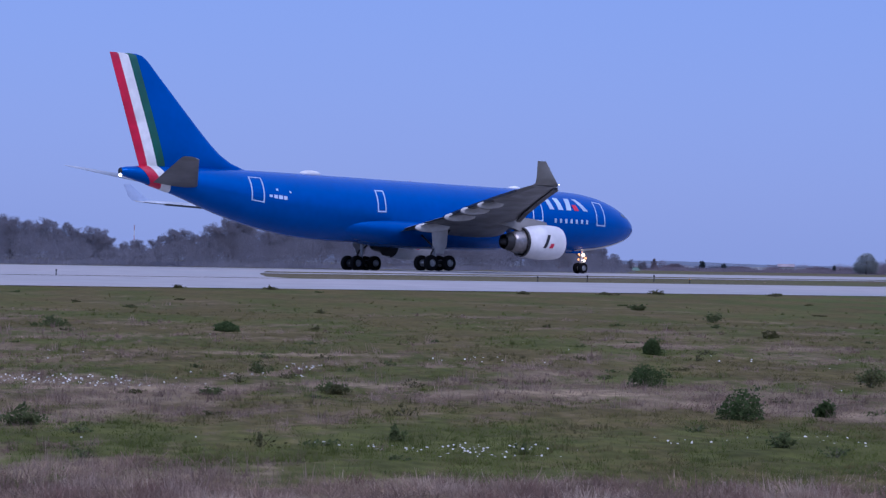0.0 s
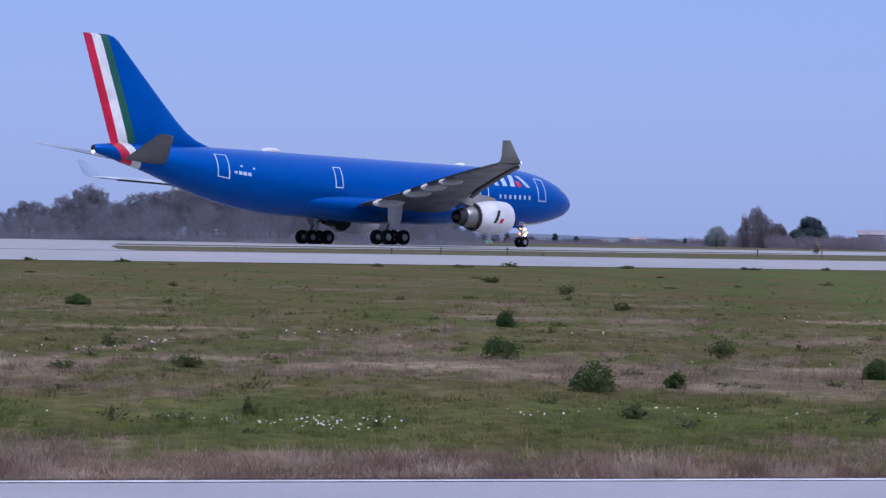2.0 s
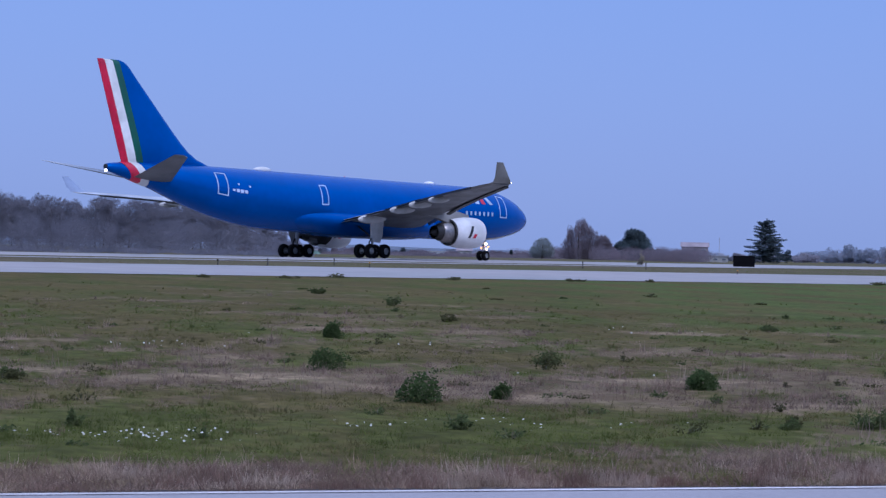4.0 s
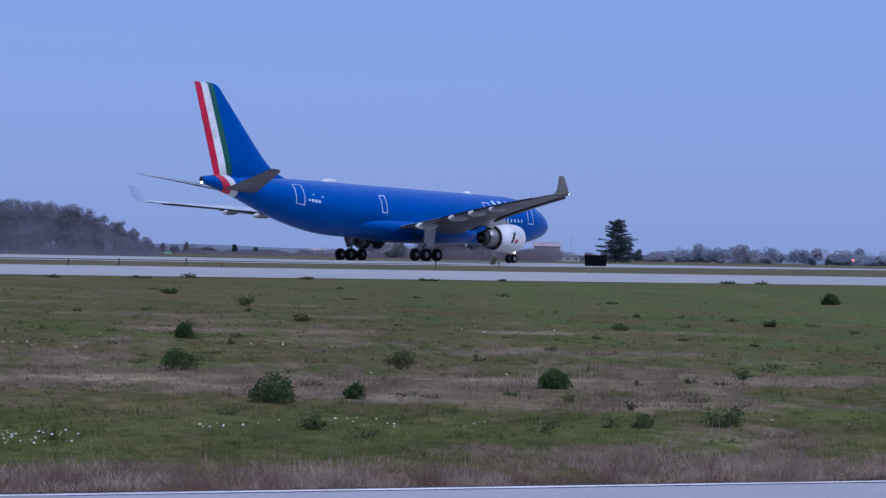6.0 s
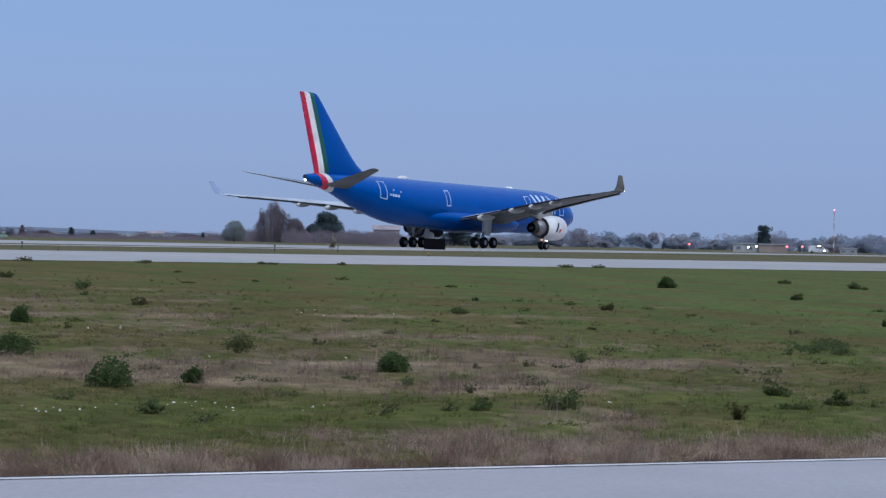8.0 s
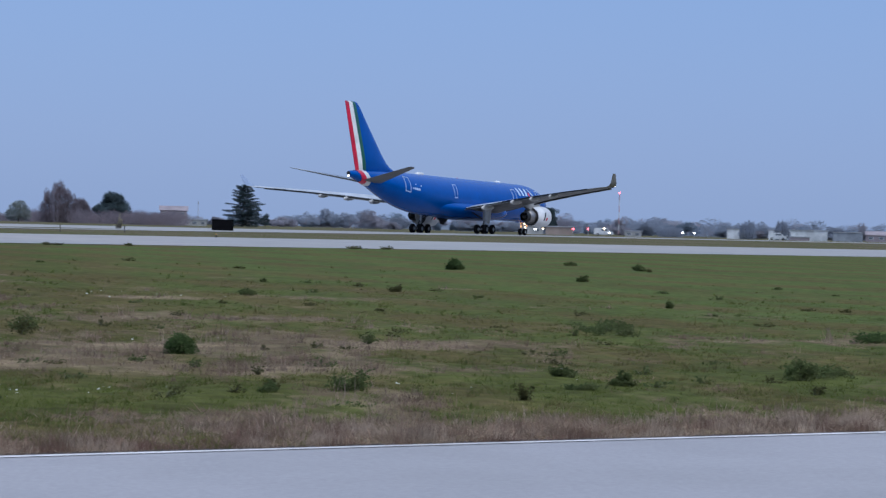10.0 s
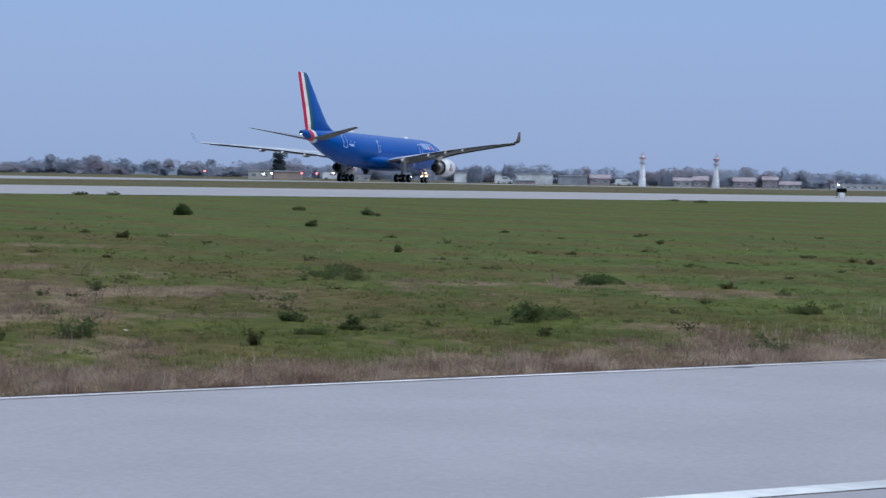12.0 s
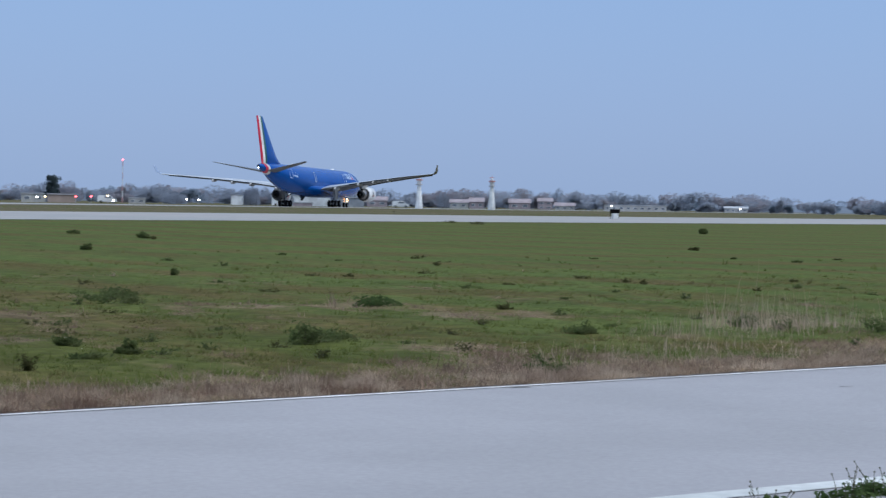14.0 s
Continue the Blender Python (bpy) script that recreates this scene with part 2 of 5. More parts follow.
def airliner_wing(side, top):
    rings = []
    for y, le, te, z, th in WING:
        rings.append(aerofoil(P(le, side * y, z), te - le, th, None, (0, 0, 1)))
    # light and shade are put into the colour: upper faces paler, lower faces darker
    wing = smooth(part("wing", loft(rings), [WING_SHADED, WING_LIT], top, "long grey swept wing, lit above and shaded below by colour"), 40)
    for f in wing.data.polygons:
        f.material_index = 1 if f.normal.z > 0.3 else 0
    # solid dark strip along the trailing edge: the shade of its gap as a shape
    rings = []
    for y in (9.4, 15.0, 22.0, 25.5):
        le, te, z, th = wing_at(y)
        rings.append([P(te + o, side * y, z + u) for o, u in ((-0.05, 0.05), (0.06, 0.05), (0.06, -0.13), (-0.05, -0.13))])
    part("edge_shade", loft(rings), DARK_METAL, wing, "dark strip for the shade in the trailing edge gap")
    # dark strip added for the shade behind the lowered slats
    rings = []
    for y in (10.9, 15.0, 22.0, 28.2):
        le, te, z, th = wing_at(y)
        rings.append([P(le + o, side * y, z - 0.42 * th + u) for o, u in ((-0.12, 0.10), (0.35, 0.04), (0.35, -0.10), (-0.12, -0.14))])
    part("slat_shade", loft(rings), DARK_METAL, wing, "dark strip for the shade behind the slats")
    # winglet
    rings = []
    for y, z, le, te, th in ((28.9, 6.5, 35.75, 38.35, 0.26), (29.35, 6.62, 36.25, 38.5, 0.2), (29.75, 7.0, 36.9, 38.75, 0.14), (30.2, 8.22, 38.2, 39.05, 0.07)):
        rings.append(aerofoil(P(le, side * y, z), te - le, th, None, (side * 0.9, 0, 0.25)))
    # inner face coloured like the lit sky, outer face shaded darker, both by colour
    winglet = smooth(part("winglet", loft(rings), [WINGLET_GREY, SKY_TINT], top, "raked winglet, outer face shaded grey, inner face tinted like the lit sky"), 40)
    for f in winglet.data.polygons:
        f.material_index = 1 if f.normal.x * side < -0.3 else 0
    # slats along the leading edge, dropped
    for y0, y1 in ((3.6, 7.7), (10.9, 14.9), (15.05, 19.2), (19.35, 23.4), (23.55, 27.8)):
        rings = []
        for y in (y0, y1):
            le, te, z, th = wing_at(y)
            rings.append([P(le - 0.32 + 0.5 * k[0] * (0.35 + 0.05 * (te - le)), side * y, z - 0.20 + k[1] * th) for k in ((0, 0), (0.2, 0.28), (0.9, 0.5), (2.0, 0.62), (1.2, 0.32), (0.6, 0.02), (0.25, -0.14))])
        part("slat", loft(rings), SLAT, top)
    # flaps, lowered a little
    for y0, y1 in ((3.1, 9.3), (9.6, 19.6)):
        rings = []
        for y in (y0, y1):
            le, te, z, th = wing_at(y)
            c = min(0.20 * (te - le), 1.5)
            rings.append([P(te - 0.7 * c + c * k[0], side * y, z - 0.06 - 0.16 * c * k[0] + k[1] * 0.2) for k in ((0, 0), (0.15, 0.5), (0.45, 0.45), (1.0, 0.0), (0.5, -0.12), (0.1, -0.3))])
        part("flap", loft(rings), FLAP_GREY, top)
    # aileron joint strips
    for y0, y1 in ((20.1, 23.6), (23.8, 28.0)):
        rings = []
        for y in (y0, y1):
            le, te, z, th = wing_at(y)
            c = 0.22 * (te - le)
            rings.append([P(te - c + c * k[0], side * y, z + k[1] * 0.14) for k in ((0, 0.5), (1.05, 0.1), (1.05, -0.1), (0, -0.6))])
        part("aileron", loft(rings), FLAP_GREY, top)
    # flap track fairings
    for y, length, r in ((6.4, 3.9, 0.50), (11.6, 3.5, 0.46), (15.2, 3.2, 0.43), (18.8, 2.9, 0.38)):
        le, te, z, th = wing_at(y)
        prof = [(0.0, 0.02), (0.06, 0.45), (0.2, 0.8), (0.45, 1.0), (0.7, 0.95), (0.88, 0.7), (0.97, 0.4), (1.0, 0.05)]
        rings = []
        for u, k in prof:
            aft = te - 0.74 * length + u * length
            zc = z - 0.22 - 0.16 * u - 0.1 * (y < 8)
            rings.append([P(aft, side * y + r * 0.5 * k * math.cos(t), zc + r * 0.85 * k * math.sin(t)) for t in [2 * math.pi * i / 14 for i in range(14)]])
        smooth(part("flap_track_fairing", loft(rings), FAIRING, top, "pale pointed flap fairing"), 50)
    # tip lamp
    bm = bmesh.new()
    bmesh.ops.create_icosphere(bm, subdivisions=2, radius=0.035, matrix=Matrix.Translation(P(35.9, side * 29.15, 6.58)))
    part("tip_lamp", bm, LAMP_WHITE, top, "small white wing tip lamp")


def airliner_engine(side, top):
    y, zc = side * 9.37, 2.62
    c = P(0.95, y, zc)
    # fan cowl: outer skin, lip and inner duct in one turned shell
    prof = [(-18.0, 1.18), (-17.55, 1.21), (-17.36, 1.28), (-17.32, 1.35), (-17.40, 1.42), (-17.7, 1.49), (-18.5, 1.545), (-19.4, 1.545), (-20.3, 1.48), (-21.1, 1.37), (-21.6, 1.26), (-21.55, 1.20), (-20.6, 1.28)]
    cowl = smooth(part("fan_cowl", lathe_y(prof, 40, c), COWL, top, "glossy white engine cowl"), 50)
    part("cowl_rear_lip", lathe_y([(-21.45, 1.318), (-21.62, 1.275), (-21.64, 1.24), (-21.5, 1.235)], 40, c), DARK_METAL, cowl)
    smooth(part("core_cowl", lathe_y([(-20.6, 1.16), (-21.6, 1.08), (-22.4, 0.94), (-22.75, 0.86), (-22.8, 0.8), (-22.5, 0.78)], 32, c), METAL, top, "brushed metal core cowl"), 50)
    smooth(part("core_nozzle", lathe_y([(-22.6, 0.80), (-23.0, 0.74), (-23.5, 0.64), (-23.52, 0.59), (-23.1, 0.64)], 28, c), DARK_METAL, top, "dark core nozzle"), 50)
    smooth(part("exhaust_cone", lathe_y([(-23.0, 0.46), (-23.5, 0.36), (-23.8, 0.2), (-23.95, 0.03)], 24, c), DARK_METAL, top, "dark exhaust cone"), 50)
    part("duct_wall", lathe_y([(-20.55, 1.31), (-20.6, 1.10)], 32, c), DARK_METAL, cowl)
    # fan disc and spinner
    fan = part("fan", lathe_y([(-17.95, 1.185), (-18.0, 0.3)], 32, c), DARK_METAL, top, "dark fan disc")
    part("spinner", lathe_y([(-18.0, 0.34), (-17.7, 0.22), (-17.5, 0.02)], 20, c), DARK_GREY, fan)
    # pylon
    rings = []
    for aft, z0, z1, w in ((19.5, zc + 1.5, zc + 1.72, 0.08), (21.0, zc + 1.3, zc + 2.0, 0.24), (22.8, zc + 0.95, zc + 2.15, 0.3), (24.2, zc + 1.35, zc + 2.1, 0.26), (26.0, zc + 1.7, zc + 1.98, 0.12)):
        rings.append([P(aft, y + w, z0), P(aft, y + w, z1), P(aft, y - w, z1), P(aft, y - w, z0)])
    part("pylon", loft(rings), WINGLET_GREY, top, "grey engine pylon")
    # mark on the cowl: two slanted bars that follow its curve
    for a_low, a_high, w, t0, t1, m in ((21.1, 20.55, 0.34, -20, 24, BLACK_MARK), (20.45, 20.25, 0.42, -20, -5, RED)):
        for s2 in (1, -1):
            bm = bmesh.new()
            prev = None
            for k in range(7):
                t = radians(t0 + (t1 - t0) * k / 6)
                a0 = a_low + (a_high - a_low) * k / 6
                row = []
                for aft in (a0, a0 - w * 0.5, a0 - w):
                    r = float(np.interp(aft - 0.95, [17.7, 18.5, 19.4, 20.3, 21.1], [1.49, 1.545, 1.545, 1.48, 1.37])) + 0.022
                    row.append(bm.verts.new(P(aft, y + s2 * r * math.cos(t), zc + r * math.sin(t))))
                if prev:
                    for q in (0, 1):
                        bm.faces.new((prev[q], prev[q + 1], row[q + 1], row[q]))
                prev = row
            part("cowl_mark", bm, m, cowl)


def tyre_mesh(r, w):
    prof = [(-w / 2, r * 0.47), (-w / 2, r * 0.86), (-w * 0.36, r * 0.97), (0, r), (w * 0.36, r * 0.97), (w / 2, r * 0.86), (w / 2, r * 0.47)]
    return loft([[(x, q * math.cos(2 * math.pi * i / 28), q * math.sin(2 * math.pi * i / 28)) for i in range(28)] for x, q in prof], caps=False)


def rim_mesh(r, w):
    prof = [(-w * 0.36, 0.03), (-w * 0.36, r * 0.22), (-w * 0.30, r * 0.3), (-w * 0.26, r * 0.40), (-w * 0.44, r * 0.49), (w * 0.44, r * 0.49), (w * 0.26, r * 0.40), (w * 0.30, r * 0.3), (w * 0.36, r * 0.22), (w * 0.36, 0.03)]
    return loft([[(x, q * math.cos(2 * math.pi * i / 20), q * math.sin(2 * math.pi * i / 20)) for i in range(20)] for x, q in prof], caps=True)


def wheel(place, r, w, top):
    t = smooth(part("wheel", tyre_mesh(r, w), RUBBER, top, "black rubber tyre"), 50)
    t.location = place
    part("rim", rim_mesh(r, w), RIM, t, "pale metal rim")


def main_gear(side, top):
    y = side * 5.34
    for aft in (GEAR_AFT - 0.99, GEAR_AFT + 0.99):
        for dy in (-0.70, 0.70):
            wheel(P(aft, y + dy, 0.69), 0.69, 0.5, top)
        part("axle", tube(P(aft, y - 0.7, 0.69), P(aft, y + 0.7, 0.69), 0.11), STRUT, top)
    bm = box((0.34, 2.2, 0.32), Matrix.Translation(P(GEAR_AFT, y, 0.74)), 0.06)
    part("bogie_beam", bm, DARK_METAL, top)
    leg = part("gear_leg", tube(P(GEAR_AFT, y, 0.8), P(GEAR_AFT - 0.1, y - side * 0.1, 2.6), 0.13), STRUT, top, "bright steel gear leg")
    part("gear_sleeve", tube(P(GEAR_AFT - 0.05, y - side * 0.07, 1.75), P(GEAR_AFT - 0.2, y - side * 0.2, 4.3), 0.21), STRUT, leg)
    part("side_stay", tube(P(GEAR_AFT - 0.1, y - side * 0.1, 2.0), P(GEAR_AFT - 0.3, y - side * 2.4, 3.2), 0.08), DARK_METAL, leg)
    part("drag_stay", tube(P(GEAR_AFT - 0.1, y, 1.9), P(GEAR_AFT - 2.2, y - side * 0.2, 4.0), 0.08), DARK_METAL, leg)
    part("torque_link", tube(P(GEAR_AFT + 0.1, y, 1.0), P(GEAR_AFT + 0.45, y, 1.45), 0.07), DARK_METAL, leg)
    part("torque_link", tube(P(GEAR_AFT + 0.45, y, 1.45), P(GEAR_AFT + 0.15, y, 1.9), 0.07), DARK_METAL, leg)
    # leg door hangs outboard of the leg
    door = [[P(a, y + side * (0.42 + 0.02 * k), z) for a, z in ((GEAR_AFT - 1.15, 4.35), (GEAR_AFT + 0.75, 4.1), (GEAR_AFT + 0.62, 2.25), (GEAR_AFT + 0.35, 1.95), (GEAR_AFT + 0.3, 1.55), (GEAR_AFT - 0.6, 1.5), (GEAR_AFT - 0.95, 2.3))] for k in (0, 3)]
    part("gear_door", loft(door), FAIRING, top, "pale hanging gear leg door")
    # inner door under the belly
    if side > 0:
        return
    inner = [[P(a, side * x, z) for a, x, z in ((27.6, 1.3 + d, 2.3), (31.2, 1.3 + d, 2.4), (30.6, 1.5 + d, 2.0), (29.6, 1.6 + d, 1.85), (29.2, 1.8 + d, 1.4), (28.2, 1.8 + d, 1.3), (27.8, 1.6 + d, 1.7))] for d in (0.0, 0.06)]
    part("belly_gear_door", loft(inner), DARK_METAL, top, "dark open gear door under the belly")


def nose_gear(top):
    a = 6.7
    for dy in (-0.36, 0.36):
        wheel(P(a, dy, 0.53), 0.53, 0.38, top)
    part("axle", tube(P(a, -0.36, 0.53), P(a, 0.36, 0.53), 0.08), STRUT, top)
    leg = part("nose_leg", tube(P(a, 0, 0.5), P(a - 0.15, 0, 1.6), 0.10), STRUT, top, "steel nose gear leg")
    part("gear_sleeve", tube(P(a - 0.08, 0, 1.15), P(a - 0.3, 0, 2.6), 0.16), STRUT, leg)
    part("drag_stay", tube(P(a - 0.1, 0, 1.5), P(a + 1.5, 0, 2.5), 0.07), DARK_METAL, leg)
    for s in (1, -1):
        bm = box((0.05, 1.2, 0.42), Matrix.Translation(P(a + 0.9, s * 0.5, 2.12)) @ Matrix.Rotation(radians(s * 8), 4, "Y"), 0.02)
        part("nose_gear_door", bm, BLUE, top)
    for dx, z, r, m in ((0.0, 2.08, 0.12, LAMP_WARM), (0.30, 1.78, 0.15, LAMP_HOT), (-0.30, 1.80, 0.14, LAMP_WARM), (0.40, 1.22, 0.13, LAMP_HOT), (-0.34, 1.34, 0.12, LAMP_WARM), (0.62, 1.46, 0.11, LAMP_WARM), (0.05, 1.5, 0.11, LAMP_WARM)):
        bm = bmesh.new()
        bmesh.ops.create_uvsphere(bm, u_segments=14, v_segments=8, radius=r, matrix=Matrix.Translation(P(a - 0.12, dx, z)))
        part("landing_lamp", bm, m, leg, "lit warm white landing lamp")


def fin(top):
    # height, leading edge aft, trailing edge aft, thickness
    rows = [(8.0, 44.3, 55.65, 0.30), (8.35, 45.6, 55.8, 0.52), (8.8, 46.85, 55.95, 0.66), (9.4, 47.85, 56.15, 0.74), (10.2, 48.8, 56.4, 0.74), (11.5, 50.1, 56.81, 0.66), (13.5, 52.0, 57.45, 0.5), (15.5, 53.9, 58.08, 0.36), (16.8, 55.1, 58.5, 0.26), (17.15, 55.6, 58.61, 0.18), (17.3, 56.2, 58.66, 0.06)]
    bands = ((0.0, 0.74, RED, "red fin stripe"), (0.74, 1.62, WHITE, "white fin stripe"), (1.62, 2.38, GREEN, "green fin stripe"), (2.38, None, BLUE, ""))

    def half(z, le, te, th, back):
        u = min(max((te - back - le) / (te - le), 0), 1)
        return th * 0.5 * (math.sqrt(u) * 1.48 - 0.63 * u - 0.4 * u * u - 0.42 * u**4) / 0.5 + 0.015

    body = None
    for b0, b1, m, label in reversed(bands):
        rings = []
        for z, le, te, th in rows:
            c = te - le
            backs = [min(b0 + ((b1 if b1 is not None else c) - b0) * k / 10, c) for k in range(11)] if b1 is not None else [b0 * min(1, c / 2.9) + (c - b0 * min(1, c / 2.9)) * math.sin(math.pi / 2 * k / 10) for k in range(11)]
            if b1 is not None:
                backs = [v * min(1, c / 2.9) for v in backs]
            right = [P(te - s, half(z, le, te, th, s), z) for s in backs]
            left = [P(te - s, -half(z, le, te, th, s), z) for s in reversed(backs)]
            rings.append(right + left)
        ob = smooth(part("fin" if b1 is None else "fin_stripe", loft(rings), m, body or top, label or "tall swept blue tail fin"), 40)
        body = body or ob


TAILPLANE, TRIM = ((0.5, 50.4, 54.7, 6.85, 0.5), (1.3, 50.9, 55.0, 7.0, 0.48), (9.2, 56.0, 57.6, 8.25, 0.16), (9.55, 56.6, 57.6, 8.3, 0.08)), -5.0


def tailplane(side, top):
    rings = [aerofoil(P(le, side * y, z), te - le, th, None, (0, 0, 1)) for y, le, te, z, th in TAILPLANE]
    # trimmed for the take-off: leading edge down
    hinge, trim = P(54.5, 0, 7.2), Matrix.Rotation(radians(TRIM), 3, "X")
    rings = [[hinge + trim @ (p - hinge) for p in ring] for ring in rings]
    # the underside's shade is in its dark grey, the top's light in the paler
    plane = smooth(part("tailplane", loft(rings), [DARK_GREY, TAIL_LIT], top, "swept tailplane, shaded dark below and lit grey above by colour"), 40)
    for f in plane.data.polygons:
        f.material_index = 1 if f.normal.z > 0.3 else 0


def door_outline(a0, a1, t0, t1, top, side, name="door"):
    """A cabin door as a thin raised frame line round a panel flush with the hull."""
    door = part(name, skin_patch(((a0, t0), (a1, t0), (a1, t1), (a0, t1)), out=0.008, mirror=side), BLUE, top, "blue cabin door with a white outline")
    w, k = 0.12, 2.4
    for c in (((a0, t0), (a1, t0), (a1, t0 + k), (a0, t0 + k)), ((a0, t1 - k), (a1, t1 - k), (a1, t1), (a0, t1)), ((a0, t0), (a0 + w, t0), (a0 + w, t1), (a0, t1)), ((a1 - w, t0), (a1, t0), (a1, t1), (a1 - w, t1))):
        part("outline", skin_patch(c, out=0.03, mirror=side), OUTLINE, door)


def build_airliner():
    top = new("airliner")
    tagged(top, "blue twin-engine wide-body airliner rolling on the runway", "airliner")
    rings = []
    for aft, c, rz, ry in catmull(HULL, 5):
        rings.append([P(aft, ry * math.cos(2 * math.pi * i / 56), c + rz * math.sin(2 * math.pi * i / 56)) for i in range(56)])
    hull = smooth(part("fuselage", loft(rings), BLUE, top, "smooth glossy blue fuselage"), 60)
    # rings round the tail cone
    for a0, a1, m, lab in ((54.5, 55.5, RED, "red band round the tail"), (53.65, 54.5, WHITE, "white band round the tail")):
        rings = []
        for k in range(7):
            ring = []
            for i in range(48):
                t = 2 * math.pi * i / 48
                aft = a0 + (a1 - a0) * k / 6 - 0.5 * (1 - math.sin(t)) * 1.2 + 0.6
                cz, rz, ry = hull_at(aft)
                ring.append(P(aft, (ry + 0.03) * math.cos(t), cz + (rz + 0.03) * math.sin(t)))
            rings.append(ring)
        smooth(part("tail_band", loft(rings, caps=False), m, top, lab), 60)
    # belly fairing round the wing roots
    rings = []
    for aft, zc, rz, ry in catmull([(14.8, 3.3, 0.1, 0.3), (16.2, 3.3, 0.95, 2.3), (19.0, 3.3, 1.32, 3.05), (24.0, 3.38, 1.42, 3.25), (30.0, 3.5, 1.42, 3.2), (34.0, 3.72, 1.2, 2.85), (37.0, 3.85, 0.8, 2.0), (38.6, 3.7, 0.3, 0.8)], 4):
        rings.append([P(aft, ry * abs(math.cos(t)) ** 0.8 * (1 if math.cos(t) > 0 else -1), zc + rz * math.sin(t)) for t in [2 * math.pi * i / 36 for i in range(36)]])
    smooth(part("belly_fairing", loft(rings), BLUE, top), 60)
    for side in (1, -1):
        airliner_wing(side, top)
        airliner_engine(side, top)
        main_gear(side, top)
        tailplane(side, top)
        for a0, a1, t0, t1, nm in ((5.9, 7.15, -7, 46, "door"), (14.0, 15.25, -4, 40, "door"), (32.35, 33.3, -4, 37, "door"), (44.95, 46.2, -11, 45, "door")):
            door_outline(a0, a1, t0, t1, top, side, nm)
    fin(top)
    nose_gear(top)
    for side in (1, -1):
        # the airline mark: slanted white shapes, one red, and a row of small bars below
        logo = part("logo_mark", skin_patch(((8.15, 20), (8.75, 20), (9.75, 47), (9.25, 47)), out=0.022, mirror=side), OUTLINE, top, "white slanted airline mark")
        for c, m in ((((9.35, 20), (9.95, 20), (10.15, 32), (9.6, 32)), RED), (((10.35, 20), (10.95, 20), (10.75, 47), (10.15, 47)), OUTLINE), (((11.35, 20), (11.95, 20), (12.2, 47), (11.6, 47)), OUTLINE), (((12.5, 20), (13.05, 20), (13.4, 47), (12.85, 47)), OUTLINE)):
            part("mark_shape", skin_patch(c, out=0.022, mirror=side), m, logo)
        for k in range(7):
            a0 = 8.3 + k * 0.67
            part("mark_bar", skin_patch(((a0, -5), (a0 + 0.28, -5), (a0 + 0.28, 3), (a0, 3)), out=0.022, mirror=side), OUTLINE, logo)
        plate = part("registration_bar", skin_patch(((42.75, 2), (43.1, 2), (43.1, 9), (42.75, 9)), out=0.022, mirror=side), OUTLINE, top)
        for a0, a1, t0, t1 in ((43.2, 43.6, 2, 9), (43.7, 44.05, 2, 9), (44.2, 44.5, 3, 8), (42.3, 42.5, 16, 20), (43.6, 43.8, 18, 22)):
            part("registration_piece", skin_patch(((a0, t0), (a1, t0), (a1, t1), (a0, t1)), out=0.022, mirror=side), OUTLINE, plate)
        for a0, a1, t0, t1 in ((2.35, 2.95, 30, 42), (1.75, 2.3, 34, 52)):
            part("cockpit_window", skin_patch(((a0, t0), (a1, t0), (a1, t1), (a0, t1)), out=0.016, mirror=side), GLASS_DARK, top, "dark cockpit window")
        part("nose_belly", skin_patch(((0.7, -88), (8.0, -88), (8.0, -68), (0.7, -55)), out=0.014, steps=8, mirror=side), FAIRING, top, "pale patch under the nose")
    # red anti-collision lamps above and below
    for p in (on_hull(27.5, 90, 0.05), P(27.5, 0, 2.0)):
        bm = bmesh.new()
        bmesh.ops.create_uvsphere(bm, u_segments=10, v_segments=6, radius=0.05, matrix=Matrix.Translation(p))
        part("beacon_lamp", bm, RED, top, "red anti-collision lamp")
    for t, a in ((90, 38.6), (90, 15.2)):
        bm = bmesh.new()
        bmesh.ops.create_uvsphere(bm, u_segments=16, v_segments=10, radius=1.0, matrix=Matrix.Translation(on_hull(a, 90, 0.03)) @ Matrix.Diagonal((0.45, 1.1 if a > 20 else 0.7, 0.34 if a > 20 else 0.22, 1)))
        smooth(part("antenna_dome", bm, WHITE, top, "white aerial dome"), 60)
    part("exhaust_outlet", tube(P(57.35, 0, 7.73), P(57.6, 0, 7.74), 0.26, 0.24, 16), DARK_METAL, top, "dark exhaust outlet in the tail")
    bm = bmesh.new()
    bmesh.ops.create_uvsphere(bm, u_segments=14, v_segments=8, radius=0.13, matrix=Matrix.Translation(P(57.55, 0.05, 7.42)))
    part("tail_lamp", bm, LAMP_WHITE, top, "lit white tail lamp")
    return top


airliner = build_airliner()


# ---- ground sheets ----
GRASS = mat("grass_ground", (0.098, 0.094, 0.040), 0.95, 0, 0.3, 2.0, bump=1.0, bump_scale=14, second=(0.122, 0.100, 0.058), second_scale=0.05, spec=0.05)
CONCRETE = mat("runway_concrete", (0.335, 0.305, 0.292), 0.85, 0, 0.10, 0.5, bump=0.2, bump_scale=20, second=(0.30, 0.29, 0.28), second_scale=0.05)
ROAD = mat("road_asphalt", (0.345, 0.325, 0.335), 0.9, 0, 0.07, 22.0, bump=0.25, bump_scale=90, second=(0.315, 0.298, 0.305), second_scale=0.45)
PAINT = mat("road_paint", (0.74, 0.73, 0.70), 0.7, 0, 0.12, 8.0)
WORN_PAINT = mat("worn_paint", (0.72, 0.68, 0.66), 0.8, 0, 0.2, 3.0)
